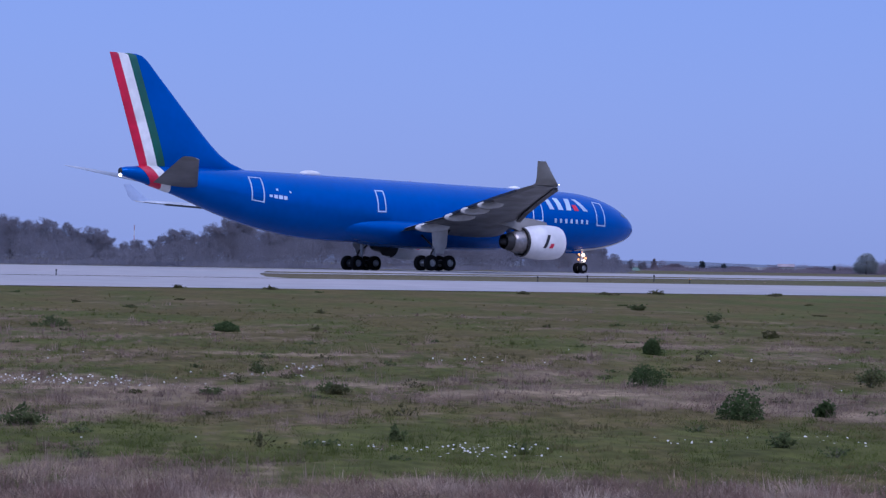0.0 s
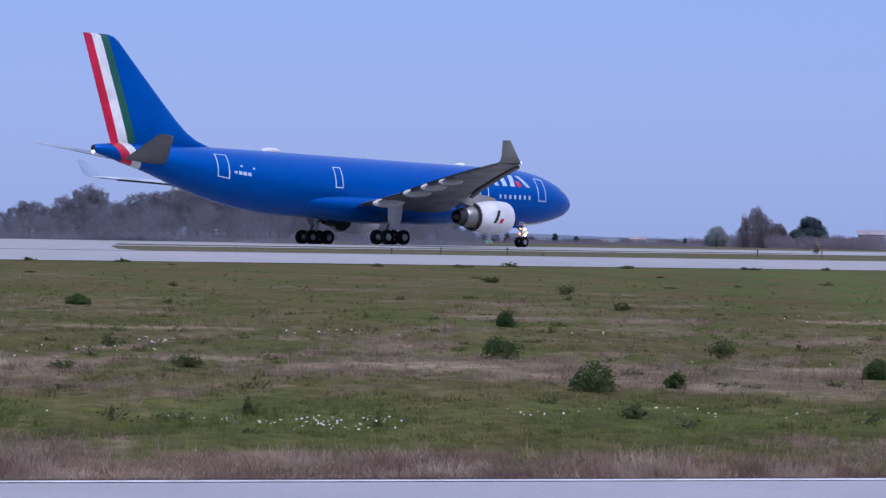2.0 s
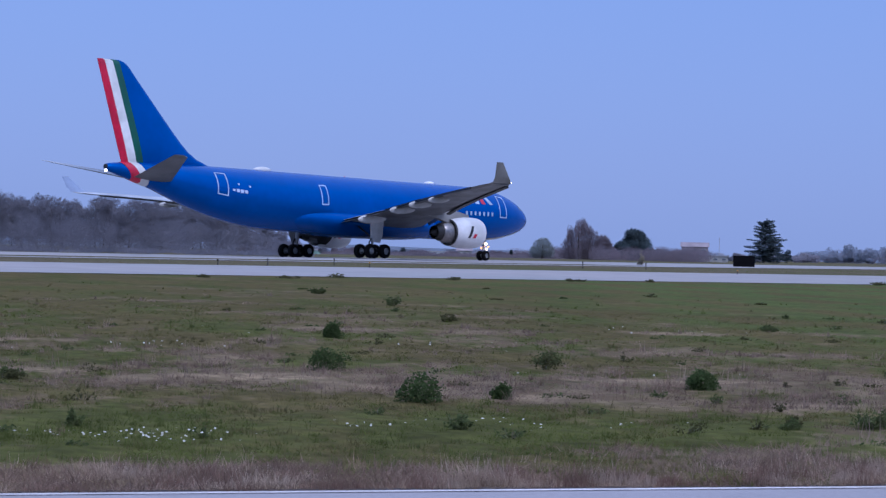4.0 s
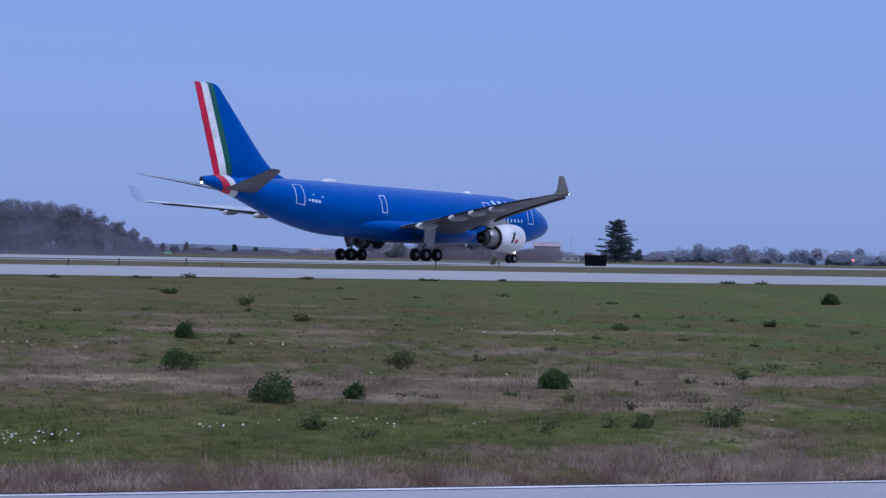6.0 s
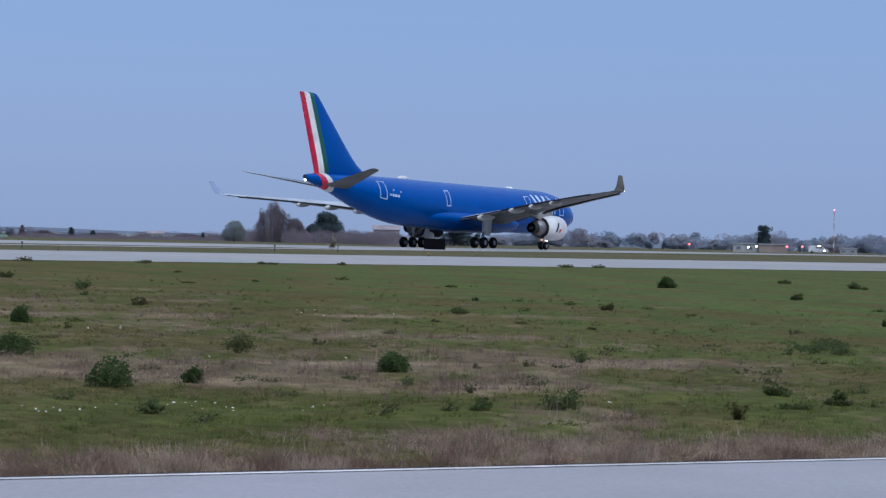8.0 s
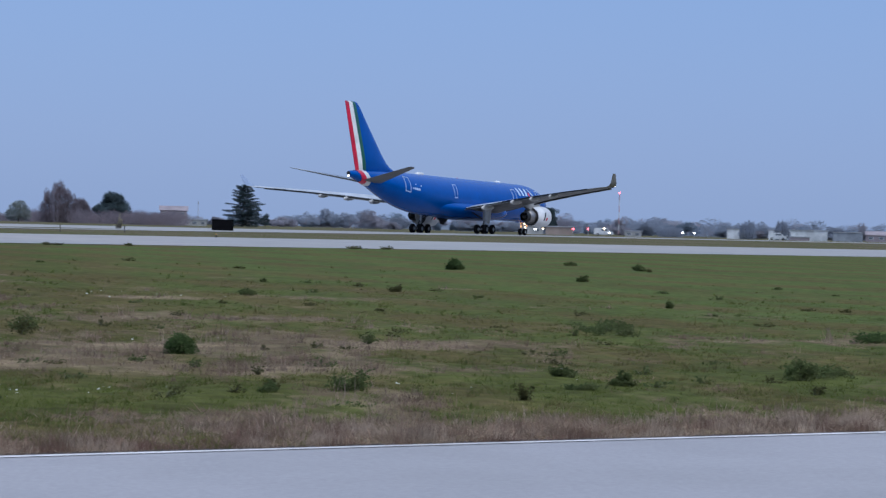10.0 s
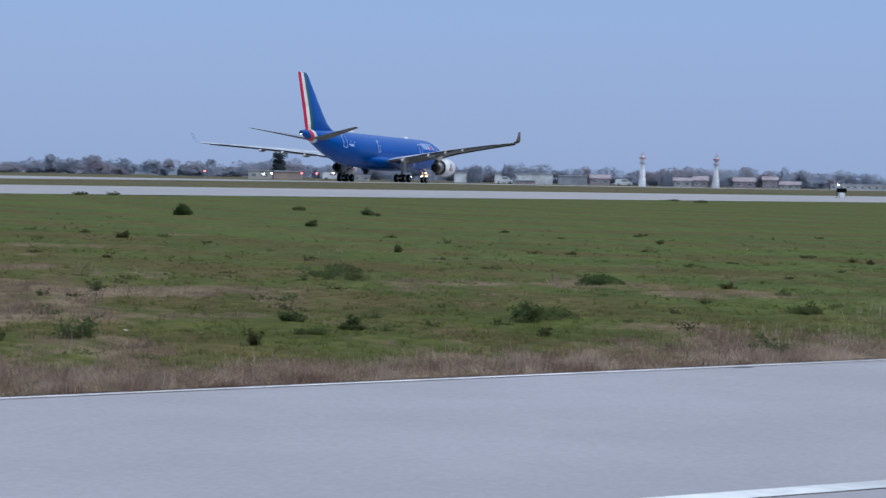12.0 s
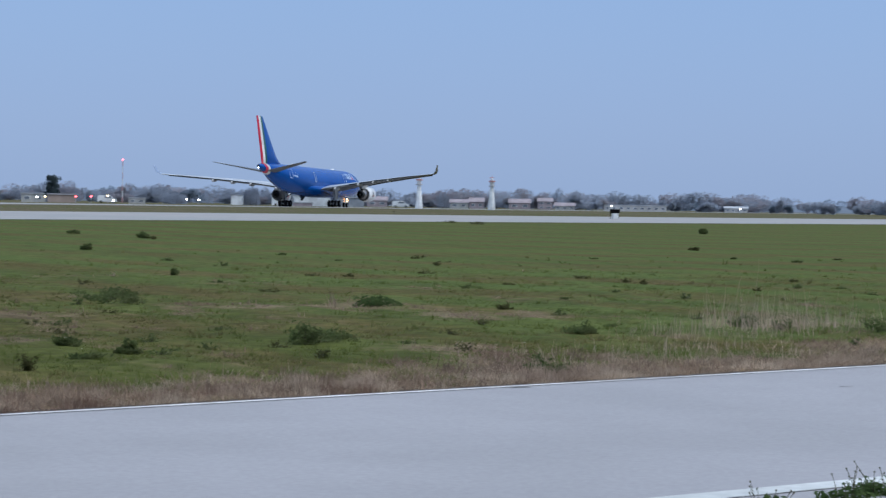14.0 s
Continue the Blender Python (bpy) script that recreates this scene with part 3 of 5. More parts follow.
TAR = mat("tar_patch", (0.20, 0.195, 0.19), 0.85, 0, 0.2, 12.0)


def sheet(name, rows, material, lift):
    verts = [(x, y, ground_z(x, y) + lift) for r in rows for x, y in r]
    k = len(rows[0])
    faces = [(i * k + j, i * k + j + 1, (i + 1) * k + j + 1, (i + 1) * k + j) for i in range(len(rows) - 1) for j in range(k - 1)]
    ob = raw(name, verts, faces, material)
    bm = bmesh.new()
    bm.from_mesh(ob.data)
    bmesh.ops.recalc_face_normals(bm, faces=bm.faces)
    if sum(f.normal.z for f in bm.faces) < 0:
        bmesh.ops.reverse_faces(bm, faces=bm.faces)
    bm.to_mesh(ob.data)
    bm.free()
    return ob


def from_runway(along, off):
    """Place from metres along the runway and metres from its middle towards the camera."""
    p = TRACK0 + ALONG * along + TOWARD * off
    return p.x, p.y


def taxi_near(x):
    return 97 + 0.585 * x


def taxi_far(x):
    return 126 + 0.67 * x


def road_near(x):
    return 8.45 + 0.06 * x


def road_far(x):
    return 15.37 + 0.131 * x


steps_along = [-4500, -2000, -900, -400, -200, -100, -50, 0, 35, 70, 105, 140, 200, 300, 400, 600, 900, 1500, 2500, 4500]
steps_off = [-4500, -2500, -1200, -600, -300, -150, -60, -22.5, 0, 22.5, 28, 35, 50, 65, 80, 95, 110, 120, 134.5, 150, 200, 400, 1000, 2500]
tagged(sheet("ground", [[from_runway(a, o) for o in steps_off] for a in steps_along], GRASS, 0.0), "flat airfield grassland", "ground", kind="structure")


def runway_near(a):
    """The runway's edge towards the camera: wide at the turn-off, narrower further on."""
    return float(np.interp(a, (20, 90, 200), (43, 32, 21)))


tagged(sheet("runway", [[from_runway(a, o) for o in (-15, 0, 0.5 * runway_near(a), runway_near(a))] for a in (-300, -200, -100, -50, 0, 35, 70, 105, 140, 200, 300, 600, 1200, 2400)], CONCRETE, 0.03), "pale concrete runway", "runway", kind="structure")
tagged(sheet("taxiway", [[(x, taxi_near(x) * (1 - k) + taxi_far(x) * k) for k in (0, 0.25, 0.5, 0.75, 1)] for x in (-60, -30, 0, 30, 60, 100, 150, 200, 260, 330, 420)], CONCRETE, 0.03), "pale concrete taxiway", "taxiway", kind="structure")
link_edge = [(-8.3, 0.02), (-9.8, 0.12), (-11.0, 0.35), (-11.8, 0.7), (-12.4, 1.0)]
tagged(sheet("taxiway_link", [[(x0 + (-95 - x0) * k, taxi_far(x0 + (-95 - x0) * k) + u * (174.5 + 0.8145 * (x0 + (-95 - x0) * k) - taxi_far(x0 + (-95 - x0) * k))) for k in (0, 0.3, 0.6, 1)] for x0, u in link_edge], CONCRETE, 0.034), "pale concrete link between taxiway and runway", "taxiway", kind="structure")
tagged(sheet("road", [[(x, road_near(x) * (1 - k) + road_far(x) * k) for k in (0, 0.5, 1)] for x in (-40, -20, 0, 20, 40, 70, 120)], ROAD, 0.03), "pale worn asphalt perimeter road", "road", kind="structure")
tagged(sheet("road_edge_line", [[(x, 9.18 + 0.07 * x), (x, 9.42 + 0.07 * x)] for x in (-40, -10, 10, 30, 80)], PAINT, 0.036), "white painted road edge line", "road marking", kind="structure")
tagged(sheet("road_far_line", [[(x, road_far(x) - 0.16), (x, road_far(x) - 0.07)] for x in (-40, -10, 10, 30, 80)], WORN_PAINT, 0.036), "thin worn white line along the road edge", "road marking", kind="structure")
# dark brown strip that holds the shade at the foot of the verge grass
VERGE_SHADE = mat("verge_shade", (0.055, 0.038, 0.028), 0.95, 0, 0.3, 14.0, bump=0.4, bump_scale=60)
tagged(sheet("verge_shade", [[(x, road_far(x) + 0.0), (x, road_far(x) + 0.14)] for x in (-40, -10, 10, 30, 80)], VERGE_SHADE, 0.028), "dark strip along the road edge, the verge's shade put into its colour", "soil", kind="structure")
rng = random.Random(4)
for cx, cy, w, d in ((12.25, 16.75, 0.30, 0.07), (15.3, 15.6, 0.20, 0.04)):
    pts = [(cx + 0.5 * w * math.cos(a) * rng.uniform(0.7, 1.1), cy + 0.5 * d * math.sin(a) * rng.uniform(0.6, 1.1), ground_z(cx, cy) + 0.035) for a in [2 * math.pi * i / 12 for i in range(12)]]
    tagged(raw("tar_patch", pts, [tuple(range(12))], TAR), "dark tar patch on the road", "road patch", kind="structure")


# ---- grass ----
def ground_z_many(x, y):
    q = (x - TRACK0.x) * TOWARD.x + (y - TRACK0.y) * TOWARD.y - HALF_RUNWAY
    crest = 0.98 + 0.08 * np.clip(((x - TRACK0.x) * ALONG.x + (y - TRACK0.y) * ALONG.y) / 140, 0, 1)
    return np.minimum(1.1 - 1.1 * np.clip(q / 112, 0, 1), crest)


def lumps(x, y, size, seed):
    """Smooth random field in 0..1, by summed waves."""
    r = np.random.RandomState(seed)
    v = np.zeros_like(x)
    for k in range(9):
        a, ph, s = r.uniform(0, 2 * np.pi), r.uniform(0, 2 * np.pi), size * r.uniform(0.5, 1.8)
        v += np.sin((x * np.cos(a) + y * np.sin(a)) * 2 * np.pi / s + ph)
    return 0.5 + 0.5 * np.tanh(v / 3.0)


def blades(name, material, x, y, height, width, label, lean=1.2):
    r = np.random.RandomState(len(x) % 9973)
    z = ground_z_many(x, y)
    n = len(x)
    a = r.uniform(0, 2 * np.pi, n)
    dx, dy = np.cos(a) * width / 2, np.sin(a) * width / 2
    lx, ly = r.normal(0, lean, n) * height, r.normal(0, lean, n) * height
    v = np.empty((n, 3, 3))
    v[:, 0] = np.stack([x - dx, y - dy, z - 0.01], 1)
    v[:, 1] = np.stack([x + dx, y + dy, z - 0.01], 1)
    v[:, 2] = np.stack([x + lx, y + ly, z + height], 1)
    me = bpy.data.meshes.new(name)
    me.vertices.add(3 * n)
    me.vertices.foreach_set("co", v.ravel())
    me.loops.add(3 * n)
    me.loops.foreach_set("vertex_index", np.arange(3 * n, dtype=np.int32))
    me.polygons.add(n)
    me.polygons.foreach_set("loop_start", np.arange(0, 3 * n, 3, dtype=np.int32))
    me.polygons.foreach_set("loop_total", np.full(n, 3, dtype=np.int32))
    me.update()
    me.materials.append(material)
    return tagged(new(name, me), label, "grass", kind="stuff")


GREEN_GRASS = mat("grass_green", (0.128, 0.150, 0.040), 0.9, 0, 0.25, 1.1, second=(0.104, 0.128, 0.036), second_scale=0.3, island=0.13, spec=0.05, flat=True)
OLIVE_GRASS = mat("grass_olive", (0.172, 0.152, 0.062), 0.95, 0, 0.25, 1.1, second=(0.135, 0.122, 0.055), second_scale=0.35, island=0.13, spec=0.05, flat=True)
DRY_GRASS = mat("grass_dry", (0.385, 0.285, 0.205), 0.95, 0, 0.3, 1.6, second=(0.28, 0.205, 0.155), second_scale=0.5, island=0.22, spec=0.05, flat=True)
BROWN_GRASS = mat("grass_brown", (0.275, 0.192, 0.14), 0.95, 0, 0.3, 1.6, second=(0.19, 0.13, 0.10), second_scale=0.5, island=0.28, spec=0.05, flat=True)

VERGE_STRAW = mat("verge_straw", (0.58, 0.45, 0.335), 0.95, 0, 0.3, 1.6, second=(0.42, 0.31, 0.235), second_scale=1.1, island=0.3, flat=True)
VERGE_BROWN = mat("verge_brown", (0.36, 0.24, 0.18), 0.95, 0, 0.3, 1.6, second=(0.19, 0.11, 0.085), second_scale=1.1, island=0.3, flat=True)

gr = np.random.RandomState(11)


def scatter(n, r0, r1):
    az = np.radians(gr.uniform(-14.5, 49, n))
    rr = np.sqrt(gr.uniform(r0**2, r1**2, n))
    return rr * np.sin(az), rr * np.cos(az)


PALE_SPOTS = [(6.8, 30.0, 1.1, 0.5), (8.3, 29.8, 0.8, 0.4), (12.1, 47.3, 1.5, 0.9), (-4.2, 28.6, 0.9, 0.6), (-1.3, 30.4, 0.7, 0.5), (1.9, 29.6, 1.0, 0.8), (10.9, 30.0, 1.0, 0.9), (4.8, 26.2, 0.7, 0.4), (22.7, 56.6, 0.9, 0.8), (22.8, 25.2, 1.6, 0.9), (-2.6, 38.5, 1.6, 0.7), (8.2, 25.4, 0.5, 0.25)]


def turf_field(x, y, d):
    """How dry, how brown and how olive the turf is at each place; d is the distance past the road."""
    far_right = np.clip((x - 9) / 15, 0, 1)
    big, mid, fine = lumps(x, y, 9, 3), lumps(x, y * 0.45, 2.2, 5), 0.5 + (lumps(x, y * 0.6, 0.7, 8) - 0.5) * np.clip(42 / np.hypot(x, y), 0, 1) ** 1.5
    mid = 0.5 + (mid - 0.5) * np.clip(34 / np.hypot(x, y), 0.1, 1)
    verge = np.exp(-((d / ((1.1 + 2.2 * lumps(x, y, 2.4, 81)) * (1 + 0.7 * np.clip((x - 10) / 8, 0, 1)))) ** 2))
    strip = np.exp(-((d - 6.3) / 2.6) ** 2)
    dry_band = np.exp(-((d - 12.0) / 4.5) ** 2) * (1 - 0.75 * far_right)
    tiny = 0.5 + (lumps(x, y * 0.7, 0.22, 12) - 0.5) * np.clip(40 / np.hypot(x, y), 0, 1) ** 2
    dryness = 0.34 + 0.62 * verge + 0.30 * dry_band - 0.34 * strip + 0.55 * (mid - 0.5) + 0.50 * (big - 0.5) + 0.40 * (fine - 0.5) + 0.22 * (tiny - 0.5) - 0.16 * np.clip((d - 30) / 40, 0, 1) - 0.30 * far_right * (1 - verge)
    pale = np.zeros_like(x)
    for cx, cy, rx, ry in PALE_SPOTS:
        q = ((x - cx) / rx) ** 2 + ((y - cy) / ry) ** 2
        pale += np.exp(-(q**1.5)) * (0.45 + 0.5 * tiny)
    dryness = np.clip(dryness + 0.9 * pale, 0, 1)
    brownish = 0.45 + 0.9 * (lumps(x, y * 0.6, 1.1, 44) - 0.5) + 0.05 * verge - 0.9 * pale
    olives = 0.60 - 0.45 * strip + 1.1 * (lumps(x, y * 0.4, 3.5, 41) - 0.5) + 0.5 * (fine - 0.5) - 0.25 * far_right
    return dryness, brownish, olives, verge, pale


def sow(n, r0, r1):
    """Blades thin out with distance and grow wider, so that the turf stays closed."""
    az = np.radians(gr.uniform(-14.5, 49, n))
    rr = np.exp(gr.uniform(np.log(r0), np.log(r1), n))
    x, y = rr * np.sin(az), rr * np.cos(az)
    d = y - (15.37 + 0.131 * x)
    keep = (d > 0.0) & (y < taxi_near(x) - 0.3)
    x, y, d = x[keep], y[keep], d[keep]
    dryness, brownish, olives, verge, pale = turf_field(x, y, d)
    pick = gr.normal(0.5, 0.075, len(x))
    dry = pick < dryness * 0.95
    kind2 = gr.uniform(0, 1, len(x))
    tall = 0.55 + 0.9 * lumps(x, y, 1.3, 21) * lumps(x, y, 0.45, 22)
    h = gr.gamma(6, 1 / 6, len(x)) * tall
    sets = []
    brown = dry & (kind2 < brownish)
    straw = dry & ~brown
    olive = ~dry & (kind2 < olives)
    green = ~dry & ~olive
    for m, hh in ((green, 0.026), (olive, 0.030), (straw, 0.034), (brown, 0.038)):
        extra = 1 + 1.6 * verge[m]
        sets.append((x[m], y[m], h[m] * hh * extra, gr.uniform(0.7, 1.3, m.sum()) * (0.0026 + 0.00052 * np.hypot(x[m], y[m]))))
    return sets


def meadow():
    """The turf between road and taxiway as one uneven sheet, its patches coloured by the same fields as the blades."""
    n_az, n_r = 620, 340
    az = np.radians(np.linspace(-15.5, 49.5, n_az))[:, None]
    near, far = 15.43 / (np.cos(az) - 0.131 * np.sin(az)), 96.7 / (np.cos(az) - 0.585 * np.sin(az))
    r = near * (far / near) ** np.linspace(0, 1, n_r)[None, :]
    x, y = (r * np.sin(az)).ravel(), (r * np.cos(az)).ravel()
    d = y - (15.37 + 0.131 * x)
    dryness, brownish, olives, verge, pale = turf_field(x, y, d)
    soft = lambda v, w: np.clip(0.5 + v / w, 0, 1)[:, None]
    dry, brown, olive = soft(dryness - 0.54, 0.46), soft(brownish - 0.5, 0.7), soft(olives - 0.5, 0.7)
    lush = np.clip((x - 8) / 18, 0, 1)[:, None]
    fresh = (GREEN_TURF * (1 - lush) + LUSH_TURF * lush) * (1 - olive) + OLIVE_TURF * olive
    straw = STRAW_TURF * (1 - brown) + BROWN_TURF * brown
    colour = np.ones((len(x), 4))
    colour[:, :3] = fresh * (1 - dry) + straw * dry
    close = np.clip(38 / np.hypot(x, y), 0, 1) ** 2
    colour[:, :3] *= (0.83 + 0.17 + 0.34 * (lumps(x, y * 0.5, 1.5, 71) - 0.5) * np.clip(28 / np.hypot(x, y), 0.06, 1) + 0.14 * (lumps(x, y * 0.4, 7.0, 75) - 0.5) + close * (0.26 * (lumps(x, y * 0.6, 0.45, 72) - 0.5) + 0.36 * (lumps(x, y * 0.6, 0.17, 74) - 0.5)))[:, None]
    colour[:, :3] *= (1 + 0.75 * pale * lumps(x, y, 0.35, 73))[:, None]
    z = ground_z_many(x, y) + 0.014 + 0.022 * (lumps(x, y, 0.8, 61) - 0.5) + 0.03 * (lumps(x, y, 2.5, 62) - 0.5) * np.clip(d / 3, 0, 1)
    me = bpy.data.meshes.new("meadow")
    me.vertices.add(len(x))
    me.vertices.foreach_set("co", np.stack([x, y, np.maximum(z, ground_z_many(x, y) + 0.004)], 1).ravel())
    i = np.arange((n_az - 1) * (n_r - 1))
    k = (i // (n_r - 1)) * n_r + i % (n_r - 1)
    quads = np.stack([k, k + 1, k + n_r + 1, k + n_r], 1).astype(np.int32)[:, ::-1]
    me.loops.add(quads.size)
    me.loops.foreach_set("vertex_index", np.ascontiguousarray(quads).ravel())
    me.polygons.add(len(quads))
    me.polygons.foreach_set("loop_start", np.arange(0, quads.size, 4, dtype=np.int32))
    me.polygons.foreach_set("loop_total", np.full(len(quads), 4, dtype=np.int32))
    me.update()
    layer = me.color_attributes.new("turf", "FLOAT_COLOR", "POINT")
    layer.data.foreach_set("color", colour.ravel())
    if me.polygons[0].normal.z < 0:
        me.flip_normals()
    me.materials.append(MEADOW)
    return tagged(new("meadow", me), "uneven meadow turf with green, olive and dry patches", "grass", kind="structure")


GREEN_TURF, OLIVE_TURF = np.array((0.075, 0.078, 0.021)), np.array((0.100, 0.080, 0.030))
LUSH_TURF = np.array((0.083, 0.104, 0.029))
STRAW_TURF, BROWN_TURF = np.array((0.182, 0.136, 0.080)), np.array((0.126, 0.090, 0.052))
MEADOW = mat("meadow_turf", (0.1, 0.11, 0.03), 0.95, 0, 0.18, 3.0, bump=0.35, bump_scale=9, island=0.0, spec=0.03)
turf_attr = MEADOW.node_tree.nodes.new("ShaderNodeAttribute")
turf_attr.attribute_name = "turf"
for node in MEADOW.node_tree.nodes:
    if node.bl_idname == "ShaderNodeHueSaturation":
        MEADOW.node_tree.links.new(turf_attr.outputs["Color"], node.inputs["Color"])
meadow()
turf = sow(430000, 15.0, 62)
for i, (nm, m, lab) in enumerate((("green_grass", GREEN_GRASS, "short green meadow grass beyond the road"), ("olive_grass", OLIVE_GRASS, "dull olive meadow grass beyond the road"), ("dry_grass", DRY_GRASS, "dry straw-coloured grass along the road verge"), ("brown_grass", BROWN_GRASS, "withered brown grass along the road verge"))):
    blades(nm, m, *turf[i], lab)


def tufts(n, r0, r1, per):
    """Taller grass in clumps: blades that fan out of one root; thin stalks where the turf is dry."""
    az = np.radians(gr.uniform(-14, 48, n))
    rr = np.exp(gr.uniform(np.log(r0), np.log(r1), n))
    x, y = rr * np.sin(az), rr * np.cos(az)
    d = y - (15.37 + 0.131 * x)
    keep = (d > 0.6) & (y < taxi_near(x) - 0.6)
    x, y, d = x[keep], y[keep], d[keep]
    dryness, brownish, olives, verge, pale = turf_field(x, y, d)
    keep = gr.uniform(0, 1, len(x)) < (0.2 + 1.2 * lumps(x, y, 3.0, 91) * lumps(x, y, 0.8, 92)) * (1 - 0.6 * np.clip((x - 9) / 10, 0, 1)) * np.clip(1.5 - np.hypot(x, y) / 60, 0.25, 1)
    x, y, dryness, brownish, olives = x[keep], y[keep], dryness[keep], brownish[keep], olives[keep]
    dry = gr.normal(0.52, 0.08, len(x)) < dryness
    pick = gr.uniform(0, 1, len(x))
    kinds = np.where(dry, np.where(pick < brownish, 3, 2), np.where(pick < olives, 1, 0))
    size = gr.gamma(5, 1 / 5, len(x)) * np.where(dry, 0.10, 0.062)
    out = []
    for k in range(4):
        m = kinds == k
        cx, cy, hh = np.repeat(x[m], per), np.repeat(y[m], per), np.repeat(size[m], per)
        spread = 0.35 * hh
        px, py = cx + gr.normal(0, 1, len(cx)) * spread, cy + gr.normal(0, 1, len(cx)) * spread
        out.append((px, py, hh * gr.uniform(0.35, 1.15, len(cx)), gr.uniform(0.7, 1.3, len(cx)) * (0.002 + 0.00032 * np.hypot(cx, cy))))
    return out


tall_turf = tufts(30000, 16.5, 80, 12)
for i, (nm, m, lab) in enumerate((("green_tufts", GREEN_GRASS, "taller green grass tufts in the meadow"), ("olive_tufts", OLIVE_GRASS, "taller olive grass tufts in the meadow"), ("straw_stalks", DRY_GRASS, "dry straw stalks standing in the meadow"), ("brown_stalks", BROWN_GRASS, "withered brown stalks standing in the meadow"))):
    blades(nm, m, *tall_turf[i], lab, 0.28)

# tall withered grass leaning over the far edge of the road
vx = gr.uniform(-6, 26, 110000)
vd = np.abs(gr.normal(0, 0.8, len(vx)))
vy = 15.37 + 0.131 * vx + vd
vt = (0.25 + 0.9 * lumps(vx, vy, 1.6, 51)) * lumps(vx, vy, 0.45, 52) ** 1.5 * 1.3 + 0.12
vk = lumps(vx, vy, 0.9, 53) + gr.normal(0, 0.12, len(vx)) < 0.42 + 0.055 * np.clip(vx - 4, 0, 12)
for nm, mm, sel, lab in (("verge_straw", VERGE_STRAW, vk, "pale dry grass at the edge of the road"), ("verge_brown", VERGE_BROWN, ~vk, "withered brown grass at the edge of the road")):
    blades(nm, mm, vx[sel], vy[sel], 0.14 * vt[sel] * gr.uniform(0.35, 1.2, sel.sum()), gr.uniform(0.004, 0.009, sel.sum()), lab, 0.34)
# grass on the camera's side of the road
kx, ky = gr.uniform(2, 20, 16000), 0
ky = road_near(kx) - np.abs(gr.normal(0, 1.6, len(kx)))
blades("near_grass", GREEN_GRASS, kx, ky, gr.uniform(0.02, 0.08, len(kx)), gr.uniform(0.004, 0.008, len(kx)), "green grass at the near edge of the road", 0.8)

# grass between taxiway and runway, and past the runway
gx, gy = scatter(50000, 118, 420)
along = (gx - TRACK0.x) * ALONG.x + (gy - TRACK0.y) * ALONG.y
off = (gx - TRACK0.x) * TOWARD.x + (gy - TRACK0.y) * TOWARD.y
keep = (gy > taxi_far(gx) + 0.3) & (off > np.interp(along, (20, 90, 200), (43, 32, 21)) + 0.3) & (gx > -8)
gx, gy = gx[keep], gy[keep]
gk = lumps(gx, gy, 18, 31) < 0.55 - 0.4 * np.clip((gx - 10) / 60, -0.5, 0.7)
gn = ~gk & (gr.uniform(0, 1, len(gx)) < np.clip((gx - 25) / 50, 0, 0.85))
go = ~gk & ~gn
blades("strip_grass", OLIVE_GRASS, gx[go], gy[go], gr.uniform(0.03, 0.10, go.sum()), np.full(go.sum(), 0.06), "olive grass strip between taxiway and runway")
blades("strip_grass_green", GREEN_GRASS, gx[gn], gy[gn], gr.uniform(0.03, 0.10, gn.sum()), np.full(gn.sum(), 0.06), "green grass strip between taxiway and runway")
blades("strip_grass_dry", BROWN_GRASS, gx[gk], gy[gk], gr.uniform(0.03, 0.10, gk.sum()), np.full(gk.sum(), 0.06), "brown dry grass strip between taxiway and runway")

# small white flowers: flat heads on the turf
FLOWER = mat("flower_white", (0.72, 0.70, 0.60), 0.7, 0, 0.1, 5.0)
fr = np.random.RandomState(5)
fx, fy = [], []
for cx, cy, sx, sy, n in ((0.35, 19.3, 0.38, 0.2, 80), (-4.7, 28.6, 0.7, 0.45, 150), (-5.9, 29.1, 0.5, 0.35, 50), (-2.0, 33.5, 0.35, 0.3, 22), (0.6, 36.5, 0.5, 0.4, 14), (-6.5, 36, 1.2, 1.0, 14), (5.2, 38, 1.2, 1.4, 12), (-0.9, 19.8, 0.3, 0.15, 8), (3.9, 20.6, 0.15, 0.1, 5), (4.75, 20.9, 0.2, 0.12, 6), (-0.6, 19.2, 0.5, 0.2, 10), (2.2, 20.5, 0.14, 0.15, 9), (2.75, 20.8, 0.12, 0.12, 6), (3.6, 21.2, 0.2, 0.15, 12), (-1.9, 19.6, 0.4, 0.2, 6), (5.4, 21.3, 0.5, 0.3, 5), (8.0, 20.9, 1.0, 0.4, 6), (-4.6, 28.6, 0.9, 0.7, 30), (-2.2, 31.0, 0.7, 0.4, 16), (12.0, 47.3, 1.8, 0.5, 14), (6.5, 29.8, 2.0, 0.4, 14), (10.0, 22.5, 4.0, 1.5, 7), (4.0, 42, 8, 7, 6)):
    fx.append(fr.normal(cx, sx, n))
    fy.append(fr.normal(cy, sy, n))
fx, fy = np.concatenate(fx), np.concatenate(fy)
fz = ground_z_many(fx, fy) + fr.uniform(0.07, 0.14, len(fx))
verts, faces = [], []
for x, y, z in zip(fx, fy, fz):
    r, k = fr.uniform(0.006, 0.0135) * (1 + 0.018 * max(y - 20, 0)), len(verts)
    tilt = fr.uniform(-0.5, 0.9)
    for i in range(6):
        a = math.pi / 3 * i
        verts.append((x + r * math.cos(a), y + r * math.sin(a) * math.cos(tilt), z + r * math.sin(a) * math.sin(tilt)))
    faces.append(tuple(range(k, k + 6)))
